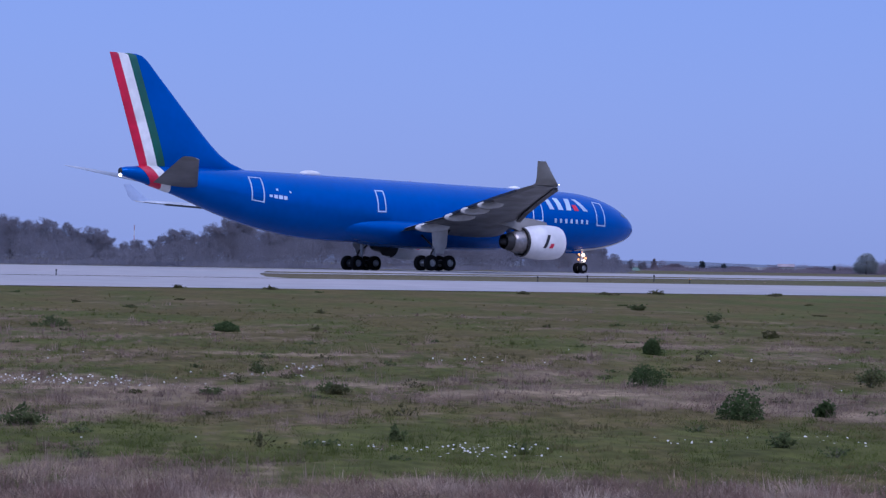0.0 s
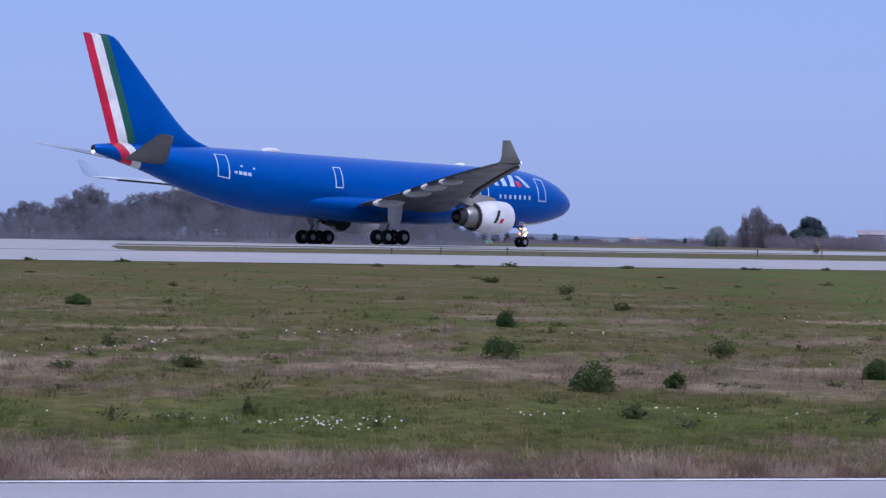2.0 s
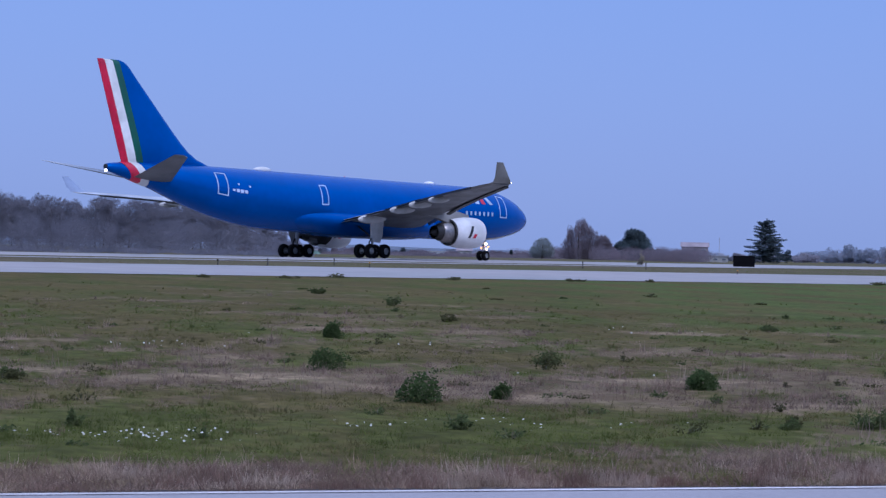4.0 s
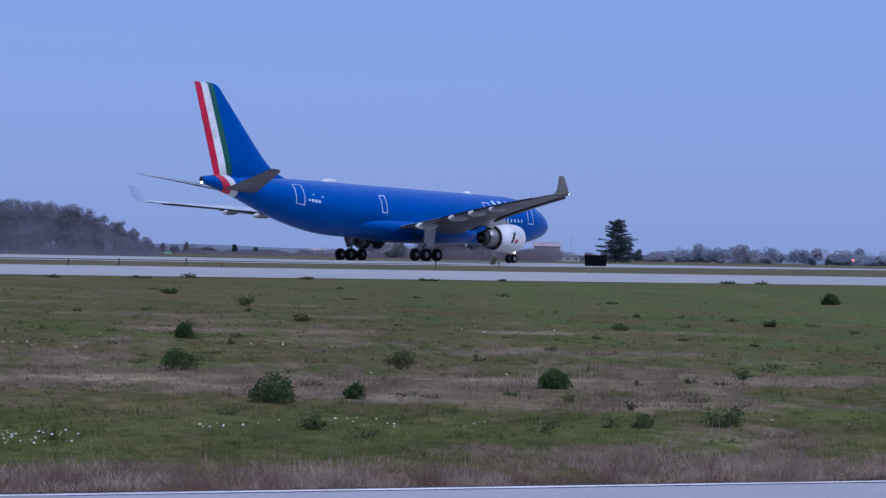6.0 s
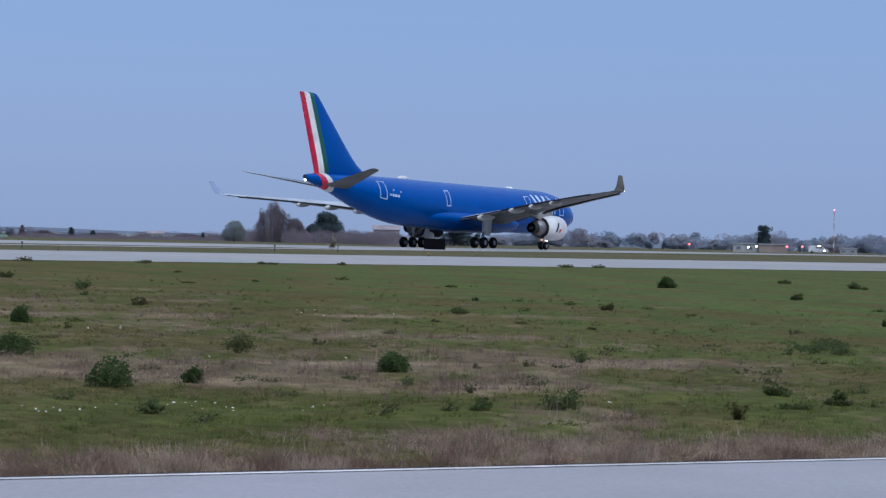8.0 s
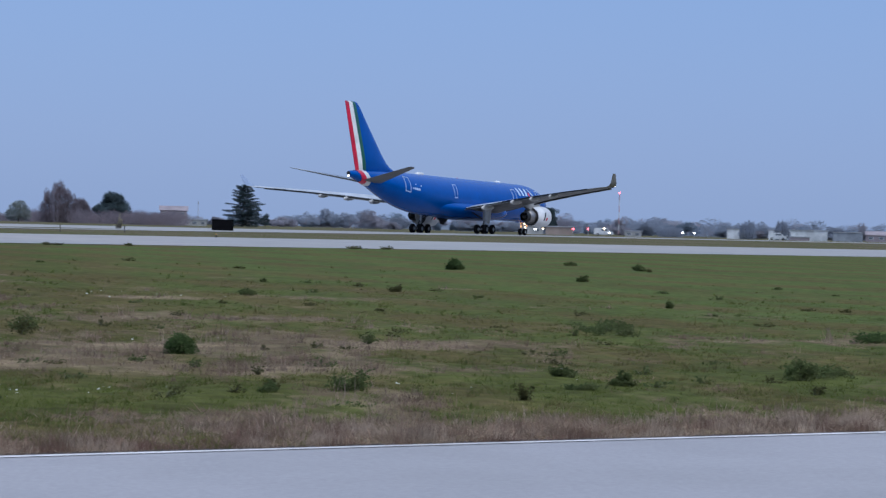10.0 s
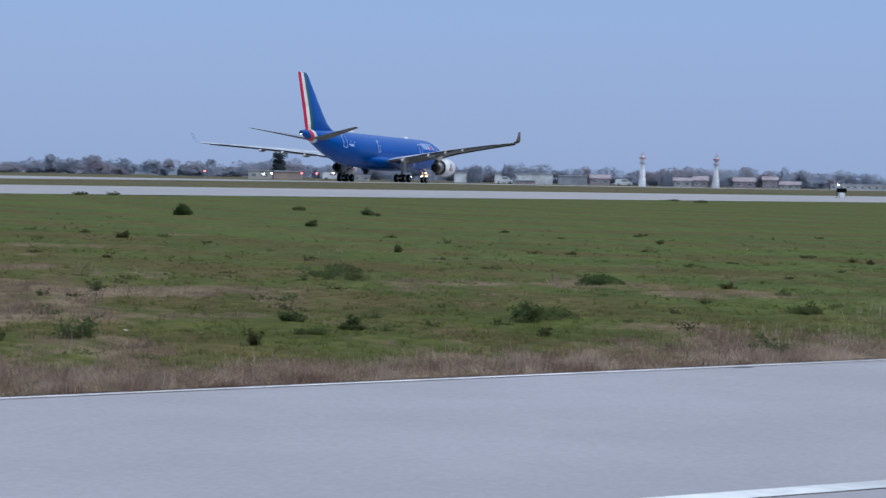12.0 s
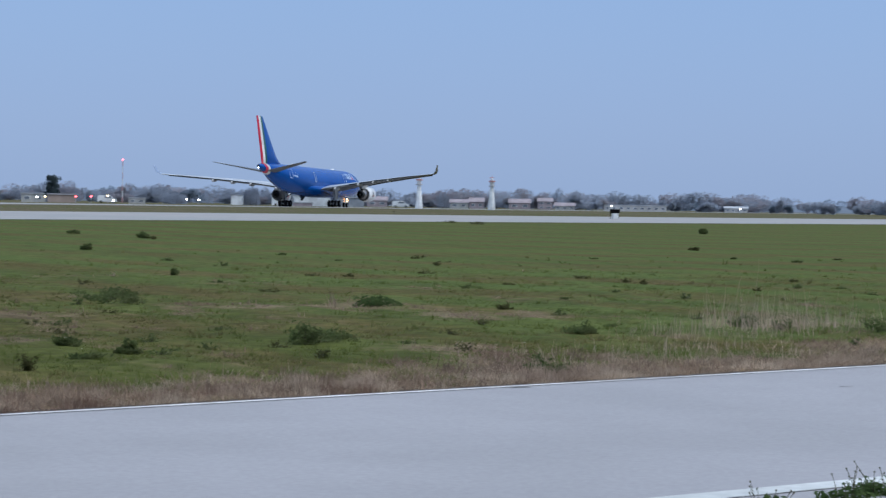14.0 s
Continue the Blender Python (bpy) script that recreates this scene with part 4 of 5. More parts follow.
tagged(raw("daisies", verts, faces, FLOWER), "small white daisies in the grass", "flowers", kind="stuff")

# ---- weeds ----
LEAF_DARK = mat("weed_leaf", (0.068, 0.106, 0.038), 0.85, 0, 0.25, 8.0, second=(0.080, 0.112, 0.042), second_scale=2.0, island=0.2, spec=0.08, flat=True)
LEAF_OLIVE = mat("weed_leaf_olive", (0.098, 0.098, 0.042), 0.85, 0, 0.25, 8.0, island=0.2, spec=0.08, flat=True)
LEAF_MID = mat("weed_leaf_mid", (0.090, 0.120, 0.045), 0.85, 0, 0.25, 8.0, second=(0.104, 0.120, 0.050), second_scale=2.0, island=0.2, spec=0.08, flat=True)
LEAF_TUFT = mat("tuft_leaf", (0.125, 0.125, 0.06), 0.85, 0, 0.25, 8.0, island=0.15, flat=True)
LEAF_PALE = mat("pale_weed_leaf", (0.42, 0.37, 0.28), 0.85, 0, 0.2, 8.0, island=0.2, flat=True)
STALK = mat("weed_stalk", (0.09, 0.085, 0.04), 0.8, 0, 0.2, 8.0)


def weed(name, x, y, w, h, leaf, label, category, n=260, size=0.045, seed=0, dense=False):
    """A low weed: a few stalks from one root and many small pointed leaves, thicker towards the middle."""
    r = random.Random(seed)
    top = new(name)
    top.location = (x, y, ground_z(x, y))
    tagged(top, label, category)
    tips = []
    lop = r.gauss(0, 0.07)
    # stems fork out of one root
    verts, faces = [(0, 0, -0.02)], []
    for _ in range(11):
        a, q = r.uniform(0, 2 * math.pi), r.uniform(0.2, 1.0)
        tip = Vector((math.cos(a) * q * w * 0.5 + lop * w, math.sin(a) * q * w * 0.5, h * (1.0 - 0.5 * q * q) * r.uniform(0.45, 1.08)))
        tips.append(tip)
        k = len(verts)
        verts += [tuple(tip * 0.45 + Vector((0.005 * math.cos(b), 0.005 * math.sin(b), 0))) for b in (0, 2.1, 4.2)] + [tuple(tip)]
        for i, j in ((0, 1), (1, 2), (2, 0)):
            faces += [(0, k + j, k + i), (k + i, k + j, k + 3)]
    raw("stem", verts, faces, STALK, top)
    verts, faces = [], []
    for _ in range(n):
        tip = r.choice(tips)
        u = r.uniform(0.15, 1.0) ** 0.8
        c = Vector((tip.x * (0.5 + 0.5 * u), tip.y * (0.5 + 0.5 * u), tip.z * u)) + Vector((r.gauss(0, 0.075 * w), r.gauss(0, 0.075 * w), r.gauss(0, 0.08 * h)))
        if dense and r.random() < 0.6:
            a, q, e = r.uniform(0, 2 * math.pi), r.random() ** 0.5, r.random()
            c = Vector((math.cos(a) * q * w * 0.46 * (1 - 0.35 * e * e), math.sin(a) * q * w * 0.46 * (1 - 0.35 * e * e), h * 0.92 * e * (1 - 0.4 * q * q)))
        c.z = max(c.z, 0.01)
        s = size * r.uniform(0.6, 1.5)
        d = Vector((r.gauss(0, 1), r.gauss(0, 1), r.gauss(0.3, 0.7))).normalized()
        e2 = d.cross(Vector((r.gauss(0, 1), r.gauss(0, 1), r.gauss(0, 1)))).normalized()
        k = len(verts)
        verts += [c - d * s * 0.5, c + e2 * s * 0.26, c + d * s * 0.6, c - e2 * s * 0.26]
        faces.append((k, k + 1, k + 2, k + 3))
    raw("foliage", verts, faces, leaf, top)
    return top


BUSHES = [(2.94, 31.77, 0.53, 0.34), (3.92, 41.49, 0.34, 0.34), (3.37, 25.03, 0.52, 0.37), (4.45, 25.8, 0.22, 0.19), (-4.56, 47.69, 0.53, 0.24), (-8.39, 48.15, 0.74, 0.30), (-4.17, 22.55, 0.42, 0.26), (6.51, 33.74, 0.45, 0.30), (7.43, 27.97, 0.44, 0.29), (7.72, 21.91, 0.44, 0.31), (31.30, 78.18, 0.62, 0.46), (13.72, 23.11, 0.38, 0.34)]
BUSHES2 = [(20.05, 31.44, 0.82, 0.19), (13.67, 18.25, 0.44, 0.23), (18.47, 23.86, 0.40, 0.21), (16.04, 33.18, 0.69, 0.32), (10.86, 23.64, 0.29, 0.18), (11.06, 22.42, 0.23, 0.18), (13.9, 23.33, 0.5, 0.30), (14.5, 23.6, 0.5, 0.22), (17.1, 35.2, 0.7, 0.3), (16.4, 34.4, 0.8, 0.25), (23.05, 22.81, 0.5, 0.26), (10.2, 21.8, 0.4, 0.12), (-1.38, 29.0, 0.4, 0.17), (22.1, 24.6, 0.5, 0.22)]
LOW = [(-1.35, 28.53, 0.43, 0.17), (-2.62, 32.81, 0.43, 0.23), (-2.84, 27.89, 0.30, 0.14), (7.58, 51.29, 0.55, 0.21), (7.44, 62.01, 0.73, 0.32), (6.35, 73.01, 0.63, 0.30), (6.20, 32.23, 0.50, 0.33), (-0.41, 21.33, 0.22, 0.16), (10.91, 30.62, 0.33, 0.20), (6.75, 21.81, 0.21, 0.13), (14.69, 49.57, 0.44, 0.18), (3.24, 21.05, 0.32, 0.18)]
LOW2 = [(8.99, 20.45, 0.25, 0.19), (30.72, 65.64, 0.40, 0.26), (41.72, 83.56, 0.52, 0.24), (19.87, 53.78, 0.43, 0.20), (14.91, 50.24, 0.40, 0.16), (6.66, 21.55, 0.26, 0.14), (21.55, 29.89, 0.30, 0.15), (22.10, 23.84, 0.33, 0.20), (103.26, 119.66, 0.80, 0.40), (61.21, 71.56, 0.43, 0.19), (42.12, 84.28, 0.48, 0.29), (23.62, 45.75, 0.31, 0.16), (31.08, 66.38, 0.37, 0.22), (41.53, 90.00, 0.65, 0.20)]
TUFTS = [(103.91, 148.23, 1.19, 0.41), (106.19, 155.63, 1.90, 0.38), (9.72, 100.74, 0.72, 0.31), (7.10, 96.40, 1.07, 0.24), (22.43, 108.0, 0.63, 0.23), (42.25, 120.5, 0.79, 0.29), (15.50, 104.17, 0.64, 0.24), (21.72, 106.85, 0.61, 0.25), (26.74, 111.0, 0.46, 0.20), (41.64, 119.5, 0.71, 0.32), (-6.96, 91.5, 0.72, 0.24), (-10.53, 90.0, 0.52, 0.23), (3.54, 94.01, 0.57, 0.24), (15.24, 102.40, 0.78, 0.26), (102.89, 146.79, 1.36, 0.41), (44.08, 120.9, 0.82, 0.34)]
for i, (x, y, w, h) in enumerate(BUSHES + BUSHES2):
    far = math.hypot(x, y) / 25
    deep = i in (0, 1, 2, 3, 4, 8, 10, 12)
    tagged(weed("weed_bush", x, y, w * (1.2 if deep else 1.3), h * (1.06 if deep else 0.88), LEAF_DARK if deep else LEAF_MID, "dark green leafy weed standing in the grass" if deep else "mid-green loose weed standing in the grass", "weed", n=1700 if deep else 620, size=(0.034 if deep else 0.038) * max(1, far * 0.7), seed=i, dense=deep), group="weeds in the meadow")
for i, (x, y, w, h) in enumerate(LOW + LOW2):
    far = math.hypot(x, y) / 25
    tagged(weed("low_weed", x, y, w, h, LEAF_OLIVE if i % 3 == 0 else LEAF_MID, "low dull green weed patch in the grass", "weed", n=300, size=0.036 * max(1, far * 0.7), seed=100 + i), group="weeds in the meadow")
for i, (x, y, w, h) in enumerate(TUFTS):
    tagged(weed("edge_tuft", x, y, w * 1.1, h * 0.7, LEAF_TUFT, "weed tuft at the edge of the taxiway", "weed", n=110, size=0.11, seed=200 + i), group="tufts along the taxiway")
for i in range(150):
    rr = random.Random(700 + i)
    r, az = 19 * (92 / 19) ** rr.random(), radians(rr.uniform(-12, 46))
    x, y = r * math.sin(az), r * math.cos(az)
    if road_far(x) + 2.5 < y < taxi_near(x) - 3:
        tagged(weed("small_weed", x, y, rr.uniform(0.14, 0.38) * (1 + r / 90), rr.uniform(0.06, 0.16), LEAF_MID if i % 2 else LEAF_OLIVE, "small weed among the meadow grass", "weed", n=70, size=0.034 * max(1, r / 35), seed=300 + i), group="weeds in the meadow")
sx, sy = [], []
for cx, cy, rx, ry, n in ((22.6, 25.0, 0.35, 0.5, 260), (21.6, 24.0, 0.9, 0.5, 420), (19.8, 22.7, 0.8, 0.4, 260), (23.8, 24.2, 0.6, 0.5, 240), (17.6, 20.6, 0.8, 0.4, 220), (15.2, 20.0, 0.6, 0.4, 160)):
    sx.append(fr.normal(cx, rx, n))
    sy.append(fr.normal(cy, ry, n))
sx, sy = np.concatenate(sx), np.concatenate(sy)
blades("tall_straw", VERGE_STRAW, sx, sy, 0.34 * fr.gamma(4, 0.25, len(sx)) * (0.35 + 0.65 * np.exp(-(((sx - 22.5) / 1.5) ** 2))), fr.uniform(0.005, 0.011, len(sx)), "tall pale straw standing in the meadow", 0.18)
weed("dry_weed", 48.3, 204.6, 0.75, 1.35, LEAF_PALE, "tall pale dry weed in the grass strip", "weed", n=420, size=0.16, seed=990)
# weeds on the camera's side of the road, with seed stalks
for i, (x, y, w, h) in enumerate(((8.62, 9.4, 0.2, 0.10), (9.3, 9.45, 0.34, 0.14), (9.55, 9.5, 0.36, 0.15), (9.75, 9.5, 0.4, 0.15), (10.2, 9.6, 0.4, 0.16))):
    top = tagged(weed("roadside_weed", x, y, w, h, LEAF_DARK, "green roadside weed with thin seed stalks", "weed", n=380, size=0.03, seed=500 + i), group="weeds at the near road edge")
    r = random.Random(i)
    for _ in range(7):
        bm = bmesh.new()
        px, py, hh = r.gauss(0, w * 0.4), r.gauss(0, w * 0.25), 0.045 + h * r.uniform(0.6, 1.15)
        tip = Vector((px * 1.3, py * 1.3, hh))
        tube((px * 0.6, py * 0.6, 0), tip, 0.003, 0.002, 4, bm)
        bmesh.ops.create_icosphere(bm, subdivisions=1, radius=0.0065, matrix=Matrix.Translation(tip))
        part("seed_stalk", bm, STALK, top)


# ---- trees ----
BARK = mat("bare_bark", (0.16, 0.145, 0.14), 0.9, 0, 0.2, 3.0)
# distance haze is put into these four colours: paler, most of them bluer
SHRUB_TWIG = mat("shrub_twigs_hazed", (0.275, 0.222, 0.245), 0.95, 0, 0.16, 1.2, second=(0.245, 0.215, 0.24), second_scale=0.1, island=0.05, spec=0.03, flat=True)
TWIG = mat("bare_twigs_hazed", (0.245, 0.24, 0.272), 0.95, 0, 0.10, 0.5, second=(0.205, 0.20, 0.235), second_scale=0.08, island=0.05, spec=0.03, flat=True)
BUD = mat("budding_leaves_hazed", (0.33, 0.37, 0.36), 0.9, 0, 0.2, 0.5, island=0.15, spec=0.05, flat=True)
EVERGREEN = mat("evergreen_leaves_hazed", (0.095, 0.128, 0.140), 0.85, 0, 0.2, 0.6, island=0.2, spec=0.05, flat=True)
# horizon foliage: air haze is mixed into the base colour, pale and greyed
FAR_LEAF = mat("far_wood_hazed", (0.38, 0.42, 0.51), 0.95, 0, 0.08, 0.1, second=(0.335, 0.375, 0.46), second_scale=0.02, island=0.04, spec=0.03, flat=True)
FAR_BROWN = mat("far_brown_hazed", (0.39, 0.38, 0.435), 0.95, 0, 0.08, 0.1, second=(0.35, 0.34, 0.395), second_scale=0.02, island=0.04, spec=0.03, flat=True)
FAR_DARK = mat("far_evergreen_hazed", (0.23, 0.29, 0.37), 0.95, 0, 0.08, 0.1, second=(0.22, 0.27, 0.34), second_scale=0.02, island=0.05, spec=0.03, flat=True)


def cloud(verts, faces, r, c, rad, n, size, slim=0.12, up=0.6):
    """Adds n twigs or leaves round c within radii rad."""
    g = np.random.RandomState(r.randrange(1 << 30))
    p = g.normal(0, 1, (n, 3))
    p *= (g.uniform(0.05, 1, (n, 1)) ** 0.28) / np.linalg.norm(p, axis=1, keepdims=True)
    q = np.array(tuple(c)) + p * np.array(rad)
    d = p * (1, 1, 0.6) + (0, 0, up) + g.normal(0, 0.5, (n, 3))
    d /= np.linalg.norm(d, axis=1, keepdims=True)
    e2 = np.cross(d, g.normal(0, 1, (n, 3)))
    e2 /= np.linalg.norm(e2, axis=1, keepdims=True) + 1e-9
    s = size * g.uniform(0.6, 1.5, (n, 1))
    k = len(verts)
    verts.extend(np.stack([q - d * s * 0.5 - e2 * s * slim * 0.5, q - d * s * 0.5 + e2 * s * slim * 0.5, q + d * s * 0.6], 1).reshape(-1, 3).tolist())
    faces.extend([(k + 3 * i, k + 3 * i + 1, k + 3 * i + 2) for i in range(n)])


def ball():
    bm = bmesh.new()
    bmesh.ops.create_icosphere(bm, subdivisions=2, radius=1.0)
    co = [tuple(v.co) for v in bm.verts]
    fs = [tuple(v.index for v in f.verts) for f in bm.faces]
    bm.free()
    return np.array(co), fs


BALL_V, BALL_F = ball()


def core(verts, faces, r, c, rad, rough=0.16, foot=None):
    """The closed inside of a crown or thicket: an uneven lump, its sides drawn down to the foot."""
    g = np.random.RandomState(r.randrange(1 << 30))
    k = len(verts)
    v = BALL_V.copy()
    low = v[:, 2] < -0.05
    side = np.linalg.norm(v[:, :2], axis=1, keepdims=True)
    v[low, :2] /= np.maximum(side[low], 0.2)
    v *= np.array(rad) * (1 + g.uniform(-rough, rough, (len(v), 1)))
    if foot is not None:
        v[low, 2] = np.where(v[low, 2] < -0.6 * rad[2], foot - c[2], v[low, 2])
    verts.extend((np.array(tuple(c)) + v).tolist())
    faces.extend([tuple(i + k for i in f) for f in BALL_F])


def soften(ob):
    ob.data.polygons.foreach_set("use_smooth", [True] * len(ob.data.polygons))
    return ob


def lump_tree(name, h, lumps_of, leaf, label, seed, size, slim, n, trunk=0.1, category="tree", foot=-0.1):
    """A dense crown in lumps (x, height, half width, half height), all in metres."""
    r = random.Random(seed)
    top = tagged(new(name), label, category)
    part("trunk", tube((0, 0, -0.2), (0.1, 0, h * 0.7), trunk * 2, trunk, 7), BARK, top, "grey-brown trunk")
    verts, faces = [], []
    for x, z, rx, rz in lumps_of:
        y = r.uniform(-0.4, 0.4) * rx
        if foot is None:
            core(verts, faces, r, (x, y, z), (rx * 0.84, rx * 0.78, rz * 0.84), 0.14)
        cloud(verts, faces, r, (x, y, z), (rx * 1.1, rx * 1.04, rz * 1.1), int(n * (0.3 + rx * rz)), size, slim, 0.3)
    soften(raw("crown", verts, faces, leaf, top, "dense crown"))
    return top


def tree(name, h, w, leaf, label, seed, bare=True, density=1.0, trunk_share=0.3, category="tree", full=0):
    r = random.Random(seed)
    top = tagged(new(name), label, category)
    bm = bmesh.new()
    tr = 0.016 * h
    tube((0, 0, -0.2), (0, 0, h * 0.55), tr, tr * 0.55, 7, bm)
    tube((0, 0, h * 0.55), (r.gauss(0, 0.03) * h, r.gauss(0, 0.03) * h, h * 0.95), tr * 0.55, tr * 0.1, 6, bm)
    verts, faces = [], []
    limbs = 11
    for i in range(limbs):
        z0 = h * (trunk_share + (0.85 - trunk_share) * i / limbs)
        a = i * 2.4 + r.uniform(-0.4, 0.4)
        reach = w * 0.5 * (1.0 - 0.6 * (i / limbs) ** 1.5) * r.uniform(0.65, 1.1)
        rise = h * r.uniform(0.10, 0.26) * (1 if bare else 0.7)
        tip = Vector((math.cos(a) * reach, math.sin(a) * reach, min(z0 + rise, h * 0.98)))
        tube((0, 0, z0), tip, tr * 0.35, tr * 0.06, 5, bm)
        for _ in range(3):
            b = tip * r.uniform(0.5, 0.9)
            b.z = z0 + (tip.z - z0) * r.uniform(0.4, 0.9)
            b2 = b + Vector((r.gauss(0, 0.10) * w, r.gauss(0, 0.10) * w, r.uniform(0.04, 0.13) * h))
            tube(b, b2, tr * 0.12, tr * 0.03, 4, bm)
            cloud(verts, faces, r, b2, (w * 0.13, w * 0.13, h * 0.08), int((26 if bare else 45) * density), h * (0.055 if bare else 0.045), 0.12 if bare else 0.55)
        cloud(verts, faces, r, tip, (w * 0.17, w * 0.17, h * 0.09), int((40 if bare else 60) * density), h * (0.06 if bare else 0.045), 0.2 if bare else 0.55)
    cloud(verts, faces, r, (0, 0, h * 0.62), (w * 0.38, w * 0.38, h * 0.36), int((260 if bare else 300) * density), h * 0.06, 0.13 if bare else 0.5)
    if bare and not full:
        for _ in range(7):
            a, q, z = r.uniform(0, 6.28), r.uniform(0.02, 0.24), r.uniform(0.25, 0.74)
            c = (math.cos(a) * q * w, math.sin(a) * q * w, z * h)
            cloud(verts, faces, r, c, (w * 0.2, w * 0.2, h * 0.19), 620, h * 0.034, 0.17)
    if full:
        # crown that reaches down to the ground, in uneven lumps
        for _ in range(22):
            a, q, z = r.uniform(0, 6.28), r.uniform(0.05, 0.36), r.uniform(0.12, 0.86)
            q *= min(1, 1.35 * (1 - (z - 0.3) ** 2 * 1.9))
            cloud(verts, faces, r, (math.cos(a) * q * w, math.sin(a) * q * w, z * h), (w * 0.15, w * 0.15, h * 0.12), full // 22, h * 0.05, 0.22 if bare else 0.6)
    part("trunk", bm, BARK, top, "grey-brown trunk with limbs")
    soften(raw("crown", verts, faces, leaf, top, "bare twiggy crown" if bare else "dense leafy crown"))
    return top


def put(top, az, dist, sink=0.0, turn=0.0, scale=1.0):
    x, y = dist * math.sin(radians(az)), dist * math.cos(radians(az))
    top.location = (x, y, ground_z(x, y) - sink)
    top.rotation_euler = (0, 0, turn)
    top.scale = (scale,) * 3
    return top


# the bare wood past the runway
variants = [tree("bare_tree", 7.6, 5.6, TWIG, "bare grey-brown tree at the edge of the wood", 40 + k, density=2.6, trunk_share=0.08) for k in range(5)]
wr = random.Random(3)
spots = []


def wood_top(az):
    """How high the wood stands over the horizon, in degrees, by its bearing."""
    return float(np.interp(az, (-13.5, -11.2, -9.8, -8.6, -8.3, -7.6, -6.8, -6.3, -5.6, -5.0, -4.4, -3.9, -3.2, -1.0, 1.7, 3.1, 3.7, 4.1, 4.6, 5.2), (1.0, 1.0, 0.86, 0.68, 0.42, 0.5, 0.78, 0.66, 0.98, 1.2, 0.75, 1.05, 1.2, 1.15, 1.1, 0.97, 0.75, 0.48, 0.22, 0.15)))


for i in range(92):
    az = -13.5 + 18.7 * i / 91 + wr.uniform(-0.15, 0.15)
    top_el = wood_top(az) * wr.uniform(0.86, 1.04)
    dist = wr.uniform(395, 450)
    spots.append((az, dist, (dist * math.tan(radians(top_el)) + 0.6) / 7.6))
for i, (az, dist, sc) in enumerate(spots):
    top = variants[i] if i < 5 else copy_thing(variants[i % 5], Matrix())
    put(top, az, dist, 0.0, wr.uniform(0, 6.28), sc)
    top["group"] = "bare trees of the wood"
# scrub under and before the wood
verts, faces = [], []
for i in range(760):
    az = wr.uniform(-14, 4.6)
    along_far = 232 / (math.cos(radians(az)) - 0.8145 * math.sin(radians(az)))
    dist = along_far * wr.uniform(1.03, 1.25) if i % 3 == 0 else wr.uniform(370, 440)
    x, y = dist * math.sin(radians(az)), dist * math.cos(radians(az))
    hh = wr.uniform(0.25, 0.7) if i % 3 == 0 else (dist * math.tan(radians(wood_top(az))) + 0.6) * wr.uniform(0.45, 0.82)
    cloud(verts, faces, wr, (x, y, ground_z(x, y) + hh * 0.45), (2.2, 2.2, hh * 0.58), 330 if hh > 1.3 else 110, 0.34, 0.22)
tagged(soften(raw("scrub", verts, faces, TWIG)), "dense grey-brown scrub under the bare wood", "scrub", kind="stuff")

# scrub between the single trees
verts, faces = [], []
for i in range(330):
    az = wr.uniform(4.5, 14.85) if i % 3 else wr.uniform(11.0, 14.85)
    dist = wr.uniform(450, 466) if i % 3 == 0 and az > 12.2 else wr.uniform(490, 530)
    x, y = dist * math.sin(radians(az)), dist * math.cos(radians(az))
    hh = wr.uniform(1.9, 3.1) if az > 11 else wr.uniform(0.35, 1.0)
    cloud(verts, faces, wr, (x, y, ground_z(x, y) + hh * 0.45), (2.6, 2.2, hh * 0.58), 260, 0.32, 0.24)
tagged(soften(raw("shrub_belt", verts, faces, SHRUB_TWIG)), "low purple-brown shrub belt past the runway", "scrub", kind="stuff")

# single trees past the runway
put(lump_tree("round_tree", 4.6, [(0, 2.2, 2.2, 2.0), (-1.2, 1.4, 1.5, 1.3), (1.3, 1.6, 1.4, 1.4), (0.2, 3.3, 1.4, 1.2)], BUD, "pale green tree coming into bud", 61, 0.30, 0.35, 420), 10.74, 480)


def plume_tree(name, h, w, leaf, label, seed, count=26, thick=1.0):
    """Upright bare shoots side by side: a tapered trunk and feathery plumes of unequal height."""
    r = random.Random(seed)
    top = tagged(new(name), label, "tree")
    bm = bmesh.new()
    verts, faces = [], []
    for i in range(count):
        u = (i + 0.5) / count * 2 - 1
        x, y = u * w * 0.5 * r.uniform(0.85, 1.05), r.gauss(0, 0.16) * w
        hh = h * (1 - 0.5 * abs(u) ** 2.2) * r.uniform(0.84, 1.02)
        tube((x * 0.6, y * 0.6, -0.2), (x, y, hh * 0.9), 0.012 * h, 0.003 * h, 5, bm)
        for z, q in ((0.14, 0.9), (0.34, 1.1), (0.55, 1.0), (0.74, 0.75), (0.9, 0.45)):
            cloud(verts, faces, r, (x + r.gauss(0, 0.15), y, hh * z), (w * 0.10 * q * thick, w * 0.10 * q * thick, hh * 0.15), int(90 * thick), 0.42, 0.10, 2.2)
    part("trunk", bm, BARK, top, "grey-brown stems")
    soften(raw("crown", verts, faces, leaf, top, "feathery bare crown"))
    return top


